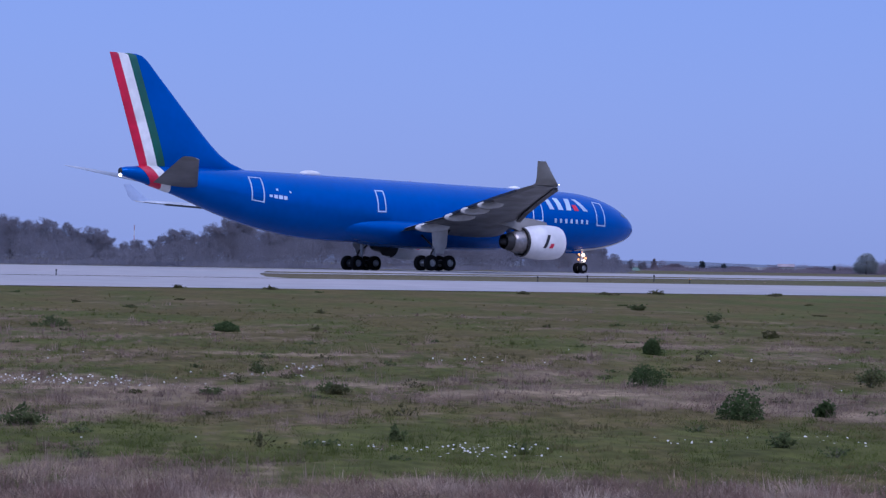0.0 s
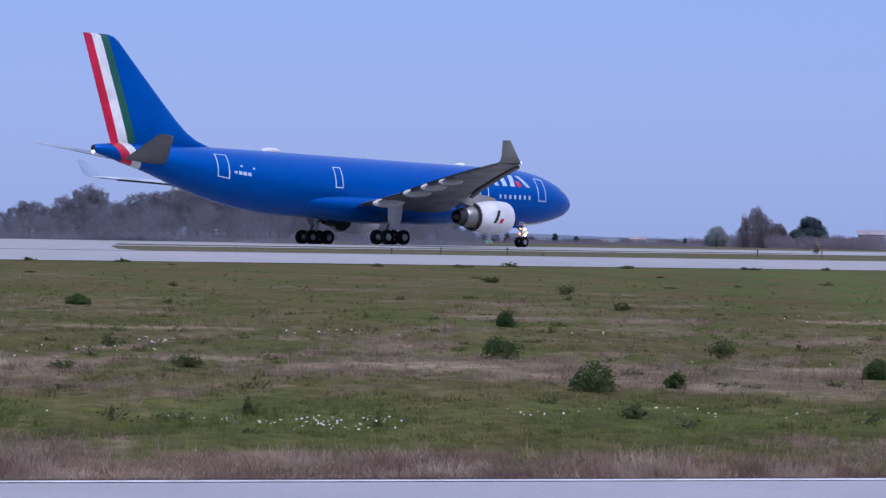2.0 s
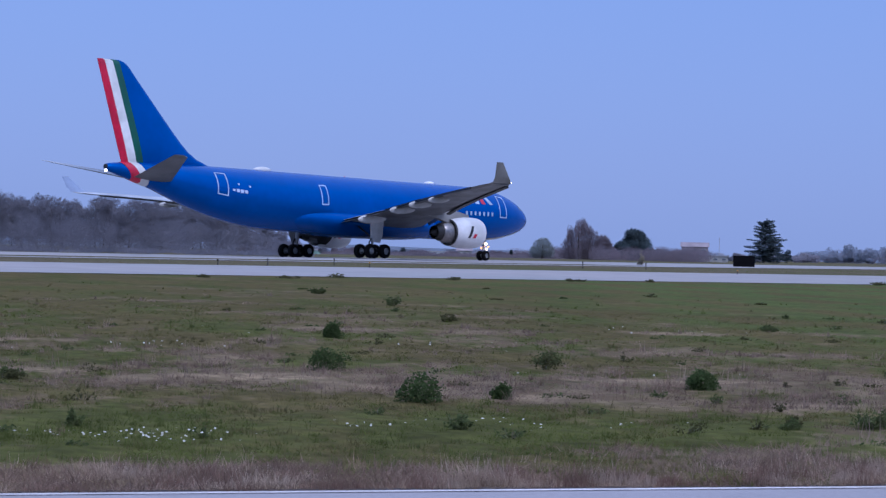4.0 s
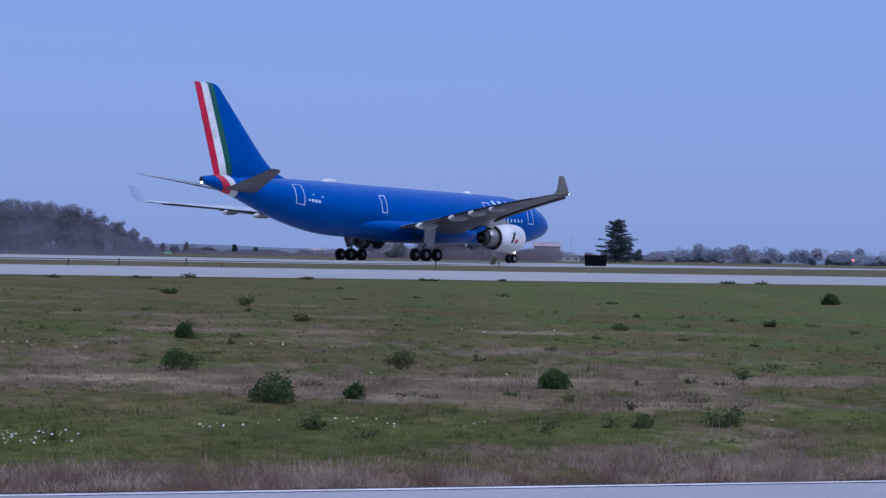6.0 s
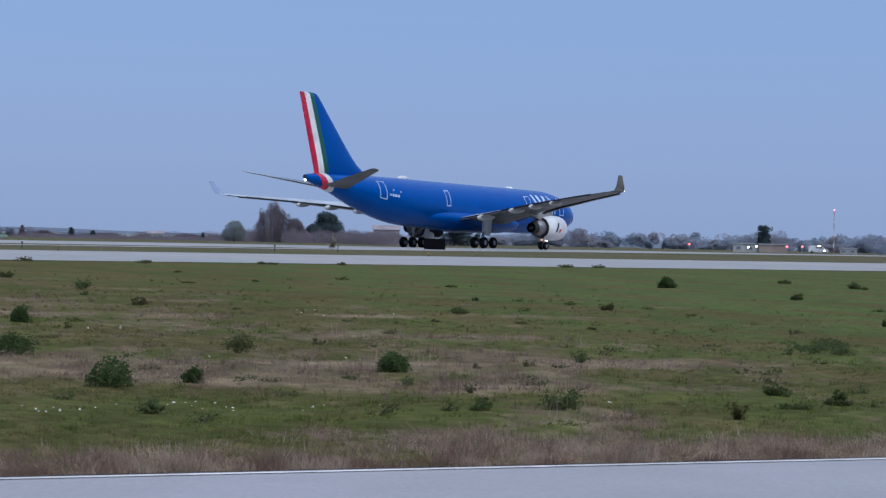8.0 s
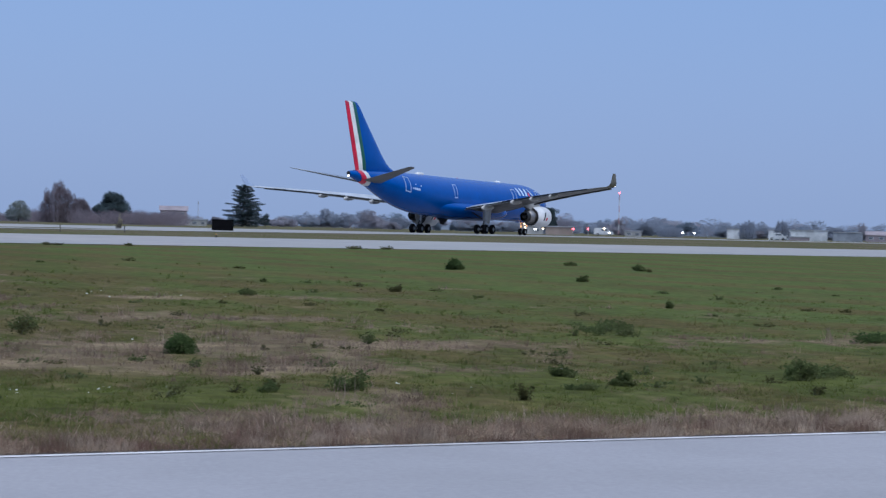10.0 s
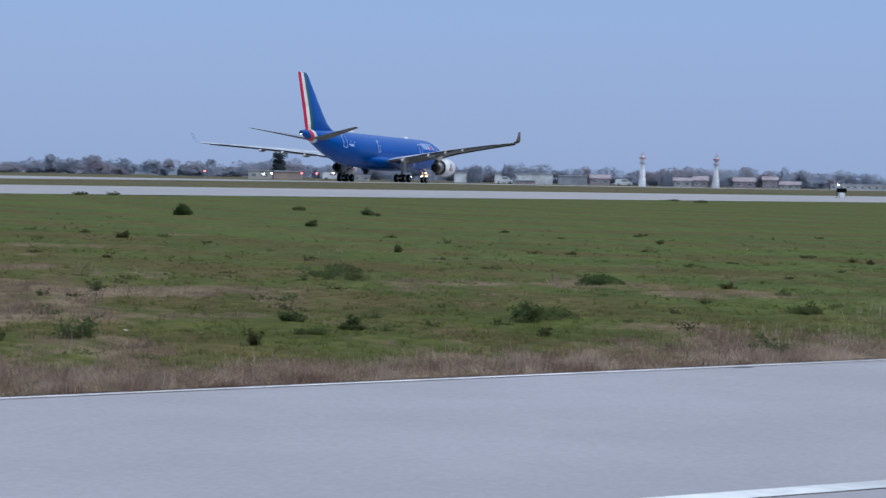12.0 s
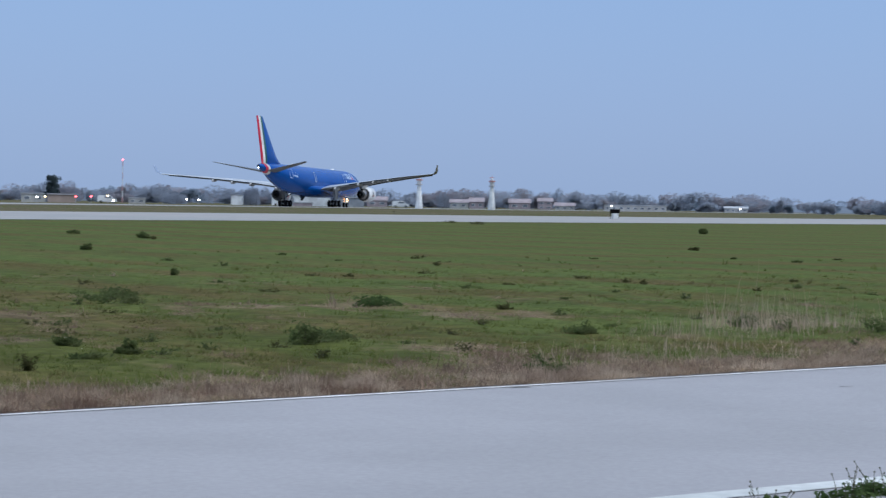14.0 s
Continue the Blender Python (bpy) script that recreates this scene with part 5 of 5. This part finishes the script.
put(plume_tree("poplar_clump", 8.6, 7.2, SHRUB_TWIG, "tall bare purple-brown poplar clump", 62, 24, 2.0), 11.75, 480)
put(plume_tree("poplar_clump", 5.4, 4.6, SHRUB_TWIG, "lower bare purple-brown poplar clump", 66, 14, 2.0), 12.3, 484)
put(lump_tree("evergreen_oak", 7.0, [(-0.3, 5.4, 1.5, 1.3), (1.2, 5.0, 1.5, 1.4), (0.2, 3.6, 2.6, 1.8), (2.0, 2.9, 2.0, 2.2), (-1.9, 3.0, 1.8, 1.2), (-3.2, 3.0, 0.9, 0.6), (0.4, 1.6, 3.0, 1.6)], EVERGREEN, "dark evergreen oak with a broad crown", 63, 0.42, 0.4, 230, 0.2, foot=None), 13.05, 470)
for az, dist, h, w, sd in ((6.64, 560, 2.6, 1.9, 71), (7.18, 560, 2.0, 1.5, 72), (9.95, 520, 1.9, 1.0, 73), (24.24, 600, 7.3, 4.4, 74), (16.95, 560, 3.2, 2.5, 75)):
    put(tree("conifer", h, w, EVERGREEN, "small dark evergreen tree past the runway", sd, bare=False, density=1.2, trunk_share=0.08, full=900), az, dist)
for i, (az, h, w) in enumerate(((12.5, 3.2, 6.0), (13.7, 3.0, 6.5), (14.3, 3.0, 6.0), (10.1, 2.2, 6.0), (9.2, 2.0, 7.0), (8.4, 1.9, 6.0), (5.6, 2.4, 4.0), (4.9, 1.7, 4.0), (7.7, 1.7, 6.0))):
    put(tree("bare_shrub", h, w, SHRUB_TWIG, "low bare purple-brown shrub past the runway", 80 + i, density=1.5, trunk_share=0.1, category="shrub", full=900), az, 500 + 7 * i)


put(plume_tree("slim_poplar", 3.0, 1.3, SHRUB_TWIG, "slim bare poplar past the runway", 97, 6, 1.6), 5.42, 560)
for az, h, w, sd in ((5.95, 1.7, 5.0, 111), (7.55, 1.3, 6.0, 112), (9.55, 1.6, 7.0, 113), (10.25, 1.3, 4.0, 114), (8.45, 1.2, 4.0, 115), (14.15, 2.6, 2.2, 116), (3.2, 3.4, 3.0, 117)):
    put(plume_tree("hedge_bush", h, w, SHRUB_TWIG, "low brown hedge bush past the runway", sd, 9, 2.2), az, 545)


def cedar(h, w, seed):
    """A straight trunk with tiers of flat uneven boughs, longer below, that carry pads of needles to the ground."""
    r = random.Random(seed)
    top = tagged(new("cedar_tree"), "dark green cedar, dense to the ground, with flat boughs", "tree")
    bm = bmesh.new()
    tube((0.4, 0, -0.2), (0.9, 0, h), 0.022 * h, 0.004 * h, 8, bm)
    verts, faces = [], []
    for x, z, rx, rz in ((2.4, 1.8, 2.7, 2.0), (-0.9, 1.5, 2.4, 1.7), (1.0, 3.9, 2.2, 2.0), (2.7, 4.0, 1.8, 1.6), (0.7, 6.1, 1.9, 1.4), (0.9, 7.8, 1.3, 1.0)):
        cloud(verts, faces, r, (x, r.uniform(-0.5, 0.5), z), (rx, rx * 0.85, rz), int(230 * rx * rz), 0.36, 0.4, 0.1)
    for i in range(64):
        u = (i + 0.5) / 64
        z = 0.7 + (h - 1.1) * u
        a = i * 2.399 + r.uniform(-0.5, 0.5)
        reach = w * 0.44 * (1 - u) ** 0.42 * r.uniform(0.45, 1.18) + 0.3
        tilt = 0.28 - 0.24 * (1 - u) + r.gauss(0, 0.06)
        x1, y1, z1 = 0.7 + math.cos(a) * reach, math.sin(a) * reach, z + tilt * reach
        tube((0.7, 0, z), (x1, y1, z1), 0.07 * (1.2 - u), 0.02, 5, bm)
        for v in (0.3, 0.48, 0.66, 0.82, 0.97):
            q = 0.34 + 0.5 * (1 - v) * (1 - u)
            cloud(verts, faces, r, (0.7 + (x1 - 0.7) * v, y1 * v, z + (z1 - z) * v), (q + 0.15, q + 0.15, 0.20), 34, 0.26, 0.42, 0.1)
    cloud(verts, faces, r, (0.9, 0, h - 0.3), (0.22, 0.22, 0.6), 50, 0.24, 0.4, 0.8)
    part("trunk", bm, BARK, top)
    soften(raw("crown", verts, faces, EVERGREEN, top, "dense dark needles"))
    return top


put(cedar(9.7, 10.7, 5), 16.33, 500)

# distant woods, hedges and hills along the horizon: crowns of unequal size, three kinds of foliage
fr2 = random.Random(9)
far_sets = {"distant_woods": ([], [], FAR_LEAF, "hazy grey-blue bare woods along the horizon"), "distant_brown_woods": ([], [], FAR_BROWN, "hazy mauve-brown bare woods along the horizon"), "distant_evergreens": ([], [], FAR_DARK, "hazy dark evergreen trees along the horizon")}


def far_height(az):
    return float(np.interp(az, (3.5, 5, 10.5, 13, 17, 18.5, 21, 24, 27, 30, 33, 36, 39, 42, 46, 52), (0.16, 0.11, 0.12, 0.18, 0.30, 0.42, 0.46, 0.44, 0.43, 0.41, 0.45, 0.50, 0.45, 0.42, 0.38, 0.34)))


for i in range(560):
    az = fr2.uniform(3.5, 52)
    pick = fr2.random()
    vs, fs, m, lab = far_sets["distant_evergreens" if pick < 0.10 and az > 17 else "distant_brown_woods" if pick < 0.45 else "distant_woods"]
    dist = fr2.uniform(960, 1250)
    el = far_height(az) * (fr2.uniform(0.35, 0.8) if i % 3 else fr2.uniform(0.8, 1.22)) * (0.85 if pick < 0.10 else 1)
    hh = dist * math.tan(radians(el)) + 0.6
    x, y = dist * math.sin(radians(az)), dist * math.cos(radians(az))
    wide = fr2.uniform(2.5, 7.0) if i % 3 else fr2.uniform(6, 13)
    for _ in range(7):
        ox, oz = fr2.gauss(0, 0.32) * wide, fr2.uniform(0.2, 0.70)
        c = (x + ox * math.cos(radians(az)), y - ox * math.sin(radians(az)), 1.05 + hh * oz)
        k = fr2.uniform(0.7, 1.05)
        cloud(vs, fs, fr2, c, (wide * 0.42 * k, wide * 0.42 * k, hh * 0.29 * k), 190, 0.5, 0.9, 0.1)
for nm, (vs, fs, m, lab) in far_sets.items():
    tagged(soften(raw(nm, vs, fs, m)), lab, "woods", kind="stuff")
# the hills' blue is distance haze put into the colour
HILL = mat("far_hill_hazed", (0.115, 0.14, 0.185), 0.95, 0, 0.15, 0.004, second=(0.12, 0.14, 0.17), second_scale=0.001)
verts, faces = [], []
for i in range(121):
    az = radians(-20 + 80 * i / 120)
    el = 0.125 + 0.035 * math.sin(i * 0.21) + 0.02 * math.sin(i * 0.67 + 1)
    for dist, e2 in ((3600, -0.06), (4200, el), (4450, -0.06)):
        verts.append((dist * math.sin(az), dist * math.cos(az), 1.7 + dist * math.tan(radians(e2))))
for i in range(120):
    for k in (0, 1):
        faces.append((3 * i + k, 3 * i + 3 + k, 3 * i + 4 + k, 3 * i + 1 + k))
tagged(raw("far_hills", verts, faces, HILL), "low hills at the horizon, blue haze put into their colour", "hills", kind="structure")

# ---- buildings and airfield things ----
# pink plaster, tiles, panes and mast red are paled: haze put into the colour
PLASTER = mat("pale_plaster", (0.55, 0.53, 0.50), 0.85, 0, 0.12, 0.4)
BRICKY = mat("pink_plaster_hazed", (0.44, 0.36, 0.375), 0.85, 0, 0.15, 0.4)
PALE_GREEN = mat("pale_green_paint", (0.40, 0.62, 0.50), 0.6, 0, 0.08, 2.0)
TAN = mat("tan_plaster", (0.42, 0.33, 0.28), 0.85, 0, 0.12, 0.4)
ROOF_RED = mat("tile_roof_hazed", (0.36, 0.30, 0.315), 0.85, 0, 0.15, 0.8)
ROOF_GREY = mat("sheet_roof", (0.52, 0.52, 0.54), 0.6, 0.1, 0.1, 0.5)
SHED_WHITE = mat("shed_white", (0.82, 0.82, 0.82), 0.6, 0, 0.08, 0.3)
SHED_GREY = mat("shed_grey", (0.36, 0.38, 0.42), 0.6, 0, 0.08, 0.3)
PANE = mat("window_pane_hazed", (0.20, 0.22, 0.26), 0.15, 0, 0.05, 2.0)
BLACK = mat("matt_black", (0.005, 0.005, 0.006), 0.8, 0, 0.15, 2.0, spec=0.08)
MAST_RED = mat("mast_red_hazed", (0.55, 0.30, 0.30), 0.6, 0, 0.1, 2.0)
MAST_WHITE = mat("mast_white", (0.78, 0.78, 0.77), 0.6, 0, 0.08, 2.0)
ORANGE = mat("marker_orange", (0.60, 0.30, 0.05), 0.6, 0, 0.1, 4.0)
LAMP_FAR = glow("far_lamp_white", (1.0, 0.96, 0.9), 9.0)
LAMP_AMBER = glow("far_lamp_amber", (1.0, 0.75, 0.4), 7.0)
LAMP_FAR_RED = glow("far_lamp_red", (1.0, 0.10, 0.12), 8.0)


def building(name, az, dist, width, depth, height, wall, roof, label, windows=4, floors=1, gable=0.0, door=True):
    top = tagged(new(name), label, "building")
    x, y = dist * math.sin(radians(az)), dist * math.cos(radians(az))
    top.location = (x, y, ground_z(x, y) - 0.05)
    top.rotation_euler = (0, 0, radians(-az))
    part("wall", box((width, depth, height), Matrix.Translation((0, 0, height / 2)), 0.03), wall, top)
    if gable:
        o = 0.35
        ring = [[(s * (width / 2 + o), -depth / 2 - o, height + 0.003), (s * (width / 2 + o), 0, height + gable), (s * (width / 2 + o), depth / 2 + o, height + 0.003)] for s in (-1, 1)]
        part("roof", loft(ring), roof, top)
    else:
        part("roof", box((width + 0.4, depth + 0.4, 0.28), Matrix.Translation((0, 0, height + 0.145)), 0.04), roof, top)
    for f in range(floors):
        for i in range(windows):
            wx = -width / 2 + width * (i + 0.5) / windows
            wz = height * (f + 0.55) / floors
            win = part("window", box((width / windows * 0.5, 0.12, height / floors * 0.38), Matrix.Translation((wx, -depth / 2 - 0.04, wz)), 0.02), MAST_WHITE, top)
            part("pane", box((width / windows * 0.42, 0.05, height / floors * 0.31), Matrix.Translation((wx, -depth / 2 - 0.11, wz))), PANE, win)
    return top


# az, distance, width, depth, height, wall, roof, label, windows, floors, gable
building("house", 14.62, 640, 7.5, 6, 4.1, BRICKY, ROOF_RED, "pink plastered house with a tiled roof", 3, 2, 1.3)
building("outbuilding", 15.05, 520, 7.5, 5, 1.3, PLASTER, ROOF_GREY, "low white outbuilding with a flat roof", 4, 1)
building("hut", 4.97, 460, 1.6, 1.4, 0.75, PALE_GREEN, ROOF_GREY, "small pale green airfield hut", 0, 1)
building("greenhouse", 8.15, 640, 7, 5, 1.1, SHED_WHITE, ROOF_GREY, "low white greenhouse past the runway", 5, 1)
building("outbuilding", 9.25, 620, 4.5, 4, 1.0, PLASTER, ROOF_GREY, "low white outbuilding with a flat roof", 2, 1)
building("outbuilding", 6.1, 620, 6, 5, 0.9, PLASTER, ROOF_GREY, "low white outbuilding with a flat roof", 5, 1)
building("farmhouse", 8.75, 700, 4.6, 5, 1.7, PLASTER, ROOF_RED, "small pale farmhouse with a tiled roof", 3, 1, 0.9)
building("terminal_block", 23.75, 560, 5.6, 6, 2.0, PLASTER, ROOF_GREY, "pale flat-roofed airfield block", 2, 1)
building("terminal_block", 24.46, 548, 6.6, 6, 1.9, TAN, ROOF_GREY, "low tan-brown airfield block", 0, 1)
building("hut", 26.35, 570, 4.2, 4, 1.3, PLASTER, ROOF_GREY, "small pale airfield hut", 2, 1)
building("shed", 28.95, 700, 5.5, 9, 2.9, SHED_WHITE, ROOF_GREY, "white flat-roofed industrial shed", 0, 1)
building("shed", 29.95, 715, 4.6, 9, 2.9, SHED_WHITE, ROOF_GREY, "white flat-roofed industrial shed", 0, 1)
building("shed", 30.72, 690, 12.5, 12, 3.0, SHED_WHITE, ROOF_GREY, "large white flat-roofed industrial shed", 0, 1)
building("shed", 31.75, 705, 9.0, 12, 2.7, SHED_GREY, ROOF_GREY, "blue-grey flat-roofed industrial shed", 0, 1)
building("shed", 30.55, 640, 5.5, 5, 0.9, BRICKY, ROOF_GREY, "low brown store before the white shed", 0, 1)
building("house", 34.55, 760, 6, 7, 2.0, PLASTER, ROOF_RED, "pale house with a red tiled roof", 2, 1, 1.2)
building("house", 35.0, 800, 5, 6, 2.4, BRICKY, ROOF_RED, "brick house with a steep tiled roof", 2, 1, 1.6)
building("house", 37.25, 900, 8, 8, 1.6, PLASTER, ROOF_RED, "pale house with a red tiled roof", 3, 1, 1.4)
building("long_block", 39.05, 760, 21, 7, 1.9, PLASTER, ROOF_GREY, "long white airfield block", 9, 1)
building("house", 32.45, 900, 8, 8, 2.6, BRICKY, ROOF_RED, "brick house with a red tiled roof", 2, 1, 1.6)
building("house", 36.1, 950, 9, 8, 2.6, BRICKY, ROOF_RED, "brick house with a red tiled roof", 2, 1, 1.8)
building("house", 36.75, 930, 6, 7, 3.4, BRICKY, ROOF_RED, "taller brick house with a tiled roof", 2, 2, 1.5)
building("house", 41.6, 900, 9, 8, 1.8, PLASTER, ROOF_GREY, "pale house far past the runway", 4, 1, 0.8)


def vehicle(az, dist, paint, label):
    top = tagged(new("parked_van"), label, "van")
    x, y = dist * math.sin(radians(az)), dist * math.cos(radians(az))
    top.location, top.rotation_euler = (x, y, ground_z(x, y)), (0, 0, radians(-az))
    ring = [[(px, s * 0.9, pz) for px, pz in ((-2.4, 0.35), (-2.4, 1.6), (-2.2, 1.95), (0.8, 1.95), (1.6, 1.25), (2.4, 1.05), (2.45, 0.35))] for s in (-1, 1)]
    part("body", loft(ring), paint, top)
    part("side_window", box((1.6, 0.04, 0.45), Matrix.Translation((0.2, -0.92, 1.5))), PANE, top)
    for wx in (-1.5, 1.5):
        w = part("wheel", tyre_mesh(0.35, 0.22), RUBBER, top)
        w.rotation_euler, w.location = (0, 0, math.pi / 2), (wx, -0.85, 0.35)
    return top


vehicle(33.05, 640, SHED_WHITE, "white parked van past the runway")
vehicle(25.6, 560, SHED_WHITE, "white parked van past the runway")
vehicle(30.0, 610, SHED_WHITE, "white parked van past the runway")


def beacon_tower(az, dist, height):
    top = tagged(new("beacon_tower"), "white conical airfield tower with a red and white head", "tower", group="airfield towers")
    x, y = dist * math.sin(radians(az)), dist * math.cos(radians(az))
    top.location = (x, y, ground_z(x, y))
    k = height / 8.4
    rings = [[(r * math.cos(t), r * math.sin(t), z) for t in [2 * math.pi * (i + 0.5) / 8 for i in range(8)]] for z, r in ((-0.1, 0.98 * k), (2.5 * k, 0.72 * k), (5.6 * k, 0.42 * k))]
    part("shaft", loft(rings), MAST_WHITE, top, "white tapered shaft")
    part("gallery", tube((0, 0, 5.6 * k), (0, 0, 5.85 * k), 0.78 * k, 0.78 * k, 12), ROOF_GREY, top)
    part("cabin", tube((0, 0, 5.85 * k), (0, 0, 6.7 * k), 0.45 * k, 0.55 * k, 10), MAST_WHITE, top)
    part("red_band", tube((0, 0, 6.7 * k), (0, 0, 7.05 * k), 0.8 * k, 0.8 * k, 12), MAST_RED, top)
    part("lantern", tube((0, 0, 7.05 * k), (0, 0, 7.6 * k), 0.35 * k, 0.3 * k, 10), MAST_WHITE, top)
    part("crossbar", box((1.3 * k, 0.12, 0.14), Matrix.Translation((0, 0, 7.75 * k)), 0.02), MAST_RED, top)
    part("spike", tube((0, 0, 7.6 * k), (0, 0, 8.4 * k), 0.06, 0.03, 6), MAST_RED, top)
    return top


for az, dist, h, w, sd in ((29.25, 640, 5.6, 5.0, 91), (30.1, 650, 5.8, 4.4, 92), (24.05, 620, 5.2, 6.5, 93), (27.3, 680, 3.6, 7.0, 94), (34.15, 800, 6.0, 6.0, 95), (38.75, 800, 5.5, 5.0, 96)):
    put(plume_tree("bare_tree", h, w, FAR_LEAF, "bare tree between the airfield buildings, haze put into its colour", sd, 12, 1.5), az, dist)

beacon_tower(33.52, 520, 8.2)
beacon_tower(35.38, 500, 7.8)


def lamp_mast(az, dist, height, lamp, label, banded=False):
    top = tagged(new("lamp_mast"), label, "mast")
    x, y = dist * math.sin(radians(az)), dist * math.cos(radians(az))
    top.location = (x, y, ground_z(x, y))
    n = 7 if banded else 1
    for i in range(n):
        part("pole", tube((0, 0, height * i / n), (0, 0, height * (i + 1) / n), 0.10 if banded else 0.07, None, 8), (MAST_RED if i % 2 == 0 else MAST_WHITE) if banded else ROOF_GREY, top)
    if lamp:
        bm = bmesh.new()
        bmesh.ops.create_icosphere(bm, subdivisions=2, radius=0.22, matrix=Matrix.Translation((0, 0, height + 0.2)))
        part("lamp", bm, lamp, top, "lit lamp head")
    return top


lamp_mast(25.98, 560, 10.6, LAMP_FAR_RED, "red and white banded mast with a lit lamp", True)
lamp_mast(-7.84, 560, 9.0, None, "red and white banded mast above the wood", True)
lamp_mast(15.24, 560, 6.1, None, "thin grey mast past the runway")
for az, dist, h, lamp in ((22.36, 640, 1.6, LAMP_FAR_RED), (23.85, 540, 1.0, LAMP_FAR), (24.05, 540, 1.2, LAMP_AMBER), (24.82, 540, 1.3, LAMP_FAR_RED), (25.2, 545, 1.4, LAMP_FAR_RED), (25.62, 545, 1.6, LAMP_AMBER), (25.75, 545, 0.5, LAMP_FAR), (27.6, 640, 1.2, LAMP_FAR), (32.9, 640, 0.9, LAMP_FAR), (38.45, 700, 1.4, LAMP_FAR), (41.7, 700, 1.3, LAMP_FAR), (27.9, 620, 1.1, LAMP_FAR)):
    lamp_mast(az, dist, h, lamp, "low airfield lamp, lit")


def equipment_box(x, y, w, h, label, base=0.0):
    top = tagged(new("equipment_box"), label, "cabinet")
    top.location, top.rotation_euler = (x, y, ground_z(x, y)), (0, 0, radians(-16))
    if base:
        part("plinth", box((w * 0.6, 0.6, base), Matrix.Translation((0, 0, base / 2)), 0.02), MAST_WHITE, top, "white concrete plinth")
    part("board", box((w, 0.35, h), Matrix.Translation((0, 0, base + h / 2)), 0.03), BLACK, top, "matt black board")
    for s in (-1, 1):
        part("end_post", tube((s * w * 0.47, 0.22, 0), (s * w * 0.47, 0.22, base + h * 0.98), 0.05, None, 8), DARK_METAL, top)
    return top


equipment_box(61.7, 217.1, 2.15, 1.1, "matt black airfield board beside the runway")
equipment_box(185.1, 232.4, 1.25, 0.55, "small black airfield board on a white plinth", 0.75)


def marker_post(x, y, h, label, cap):
    top = tagged(new("marker_post"), label, "marker", group="airfield marker posts")
    top.location = (x, y, ground_z(x, y))
    part("post", tube((0, 0, 0), (0, 0, h * 0.55), 0.03, 0.025, 8), DARK_METAL, top)
    part("cap", tube((0, 0, h * 0.55), (0, 0, h * 0.72), 0.05, 0.035, 8), cap, top)
    return top


for x, y, h, cap, lab in ((-19.6, 113.8, 0.45, BLACK, "small black marker post on the concrete"), (5.6, 130.2, 0.5, BLACK, "small black marker post at the taxiway"), (15.2, 137.0, 0.5, ORANGE, "orange marker stub at the taxiway"), (42.5, 151.1, 0.45, ORANGE, "orange marker stub at the taxiway"), (8.8, 135.0, 0.6, BLACK, "thin black marker post in the grass strip"), (13.5, 142.2, 0.65, BLACK, "thin black marker post in the grass strip"), (34.0, 163.0, 0.7, BLACK, "thin black marker post in the grass strip"), (40.0, 168.0, 0.7, BLACK, "thin black marker post in the grass strip"), (150.0, 232.0, 0.6, BLACK, "thin black marker post in the grass strip")):
    marker_post(x, y, h, lab, cap)

# ---- stand-in for an unidentified dark thing that swings in beside the camera ----
STANDIN_NAVY = mat("standin_navy", (0.025, 0.056, 0.115), 0.9, 0, 0.1, 20.0, bump=0.1, bump_scale=200)
rings = []
for z in [0.0, 0.3, 0.6, 0.9, 1.2, 1.5, 1.8, 2.1]:
    ring = [(x, 0.012 + 0.006 * math.sin(x * 60 + z * 2), z) for x in np.linspace(-0.30, 0, 16)]
    ring += [(x, -0.006 + 0.006 * math.sin(x * 60 + z * 2), z) for x in np.linspace(0, -0.30, 16)]
    rings.append(ring)
standin = tagged(smooth(part("cloth_drape", loft(rings), STANDIN_NAVY), 60), "dark navy stand-in for an unidentified thing beside the camera, down to the ground", "cloth")


def motions():
    x0, y0 = TRACK0
    walk(airliner, [(t, pose(x0 + ALONG.x * s, y0 + ALONG.y * s, 1.01 + 0.08 * min(s / 140, 1), 0, -0.7, HEADING)) for t, s in ROLL])
    # the stand-in's edge, metres to the right of the view's axis at 0.07 m before the lens
    swing = [(0.0, -0.050), (0.9, -0.0270), (1.0, -0.0205), (1.1, -0.0160), (1.2, -0.0135), (1.3, -0.0120), (1.4, -0.0108), (1.5, -0.0102), (1.6, -0.0138), (1.7, -0.0190), (2.0, -0.050), (14.0, -0.050)]
    yaw = -2.4
    walk(standin, [(t, pose(0, 0, 0, 0, 0, yaw) @ pose(s, 0.07, 0)) for t, s in swing])


motions()
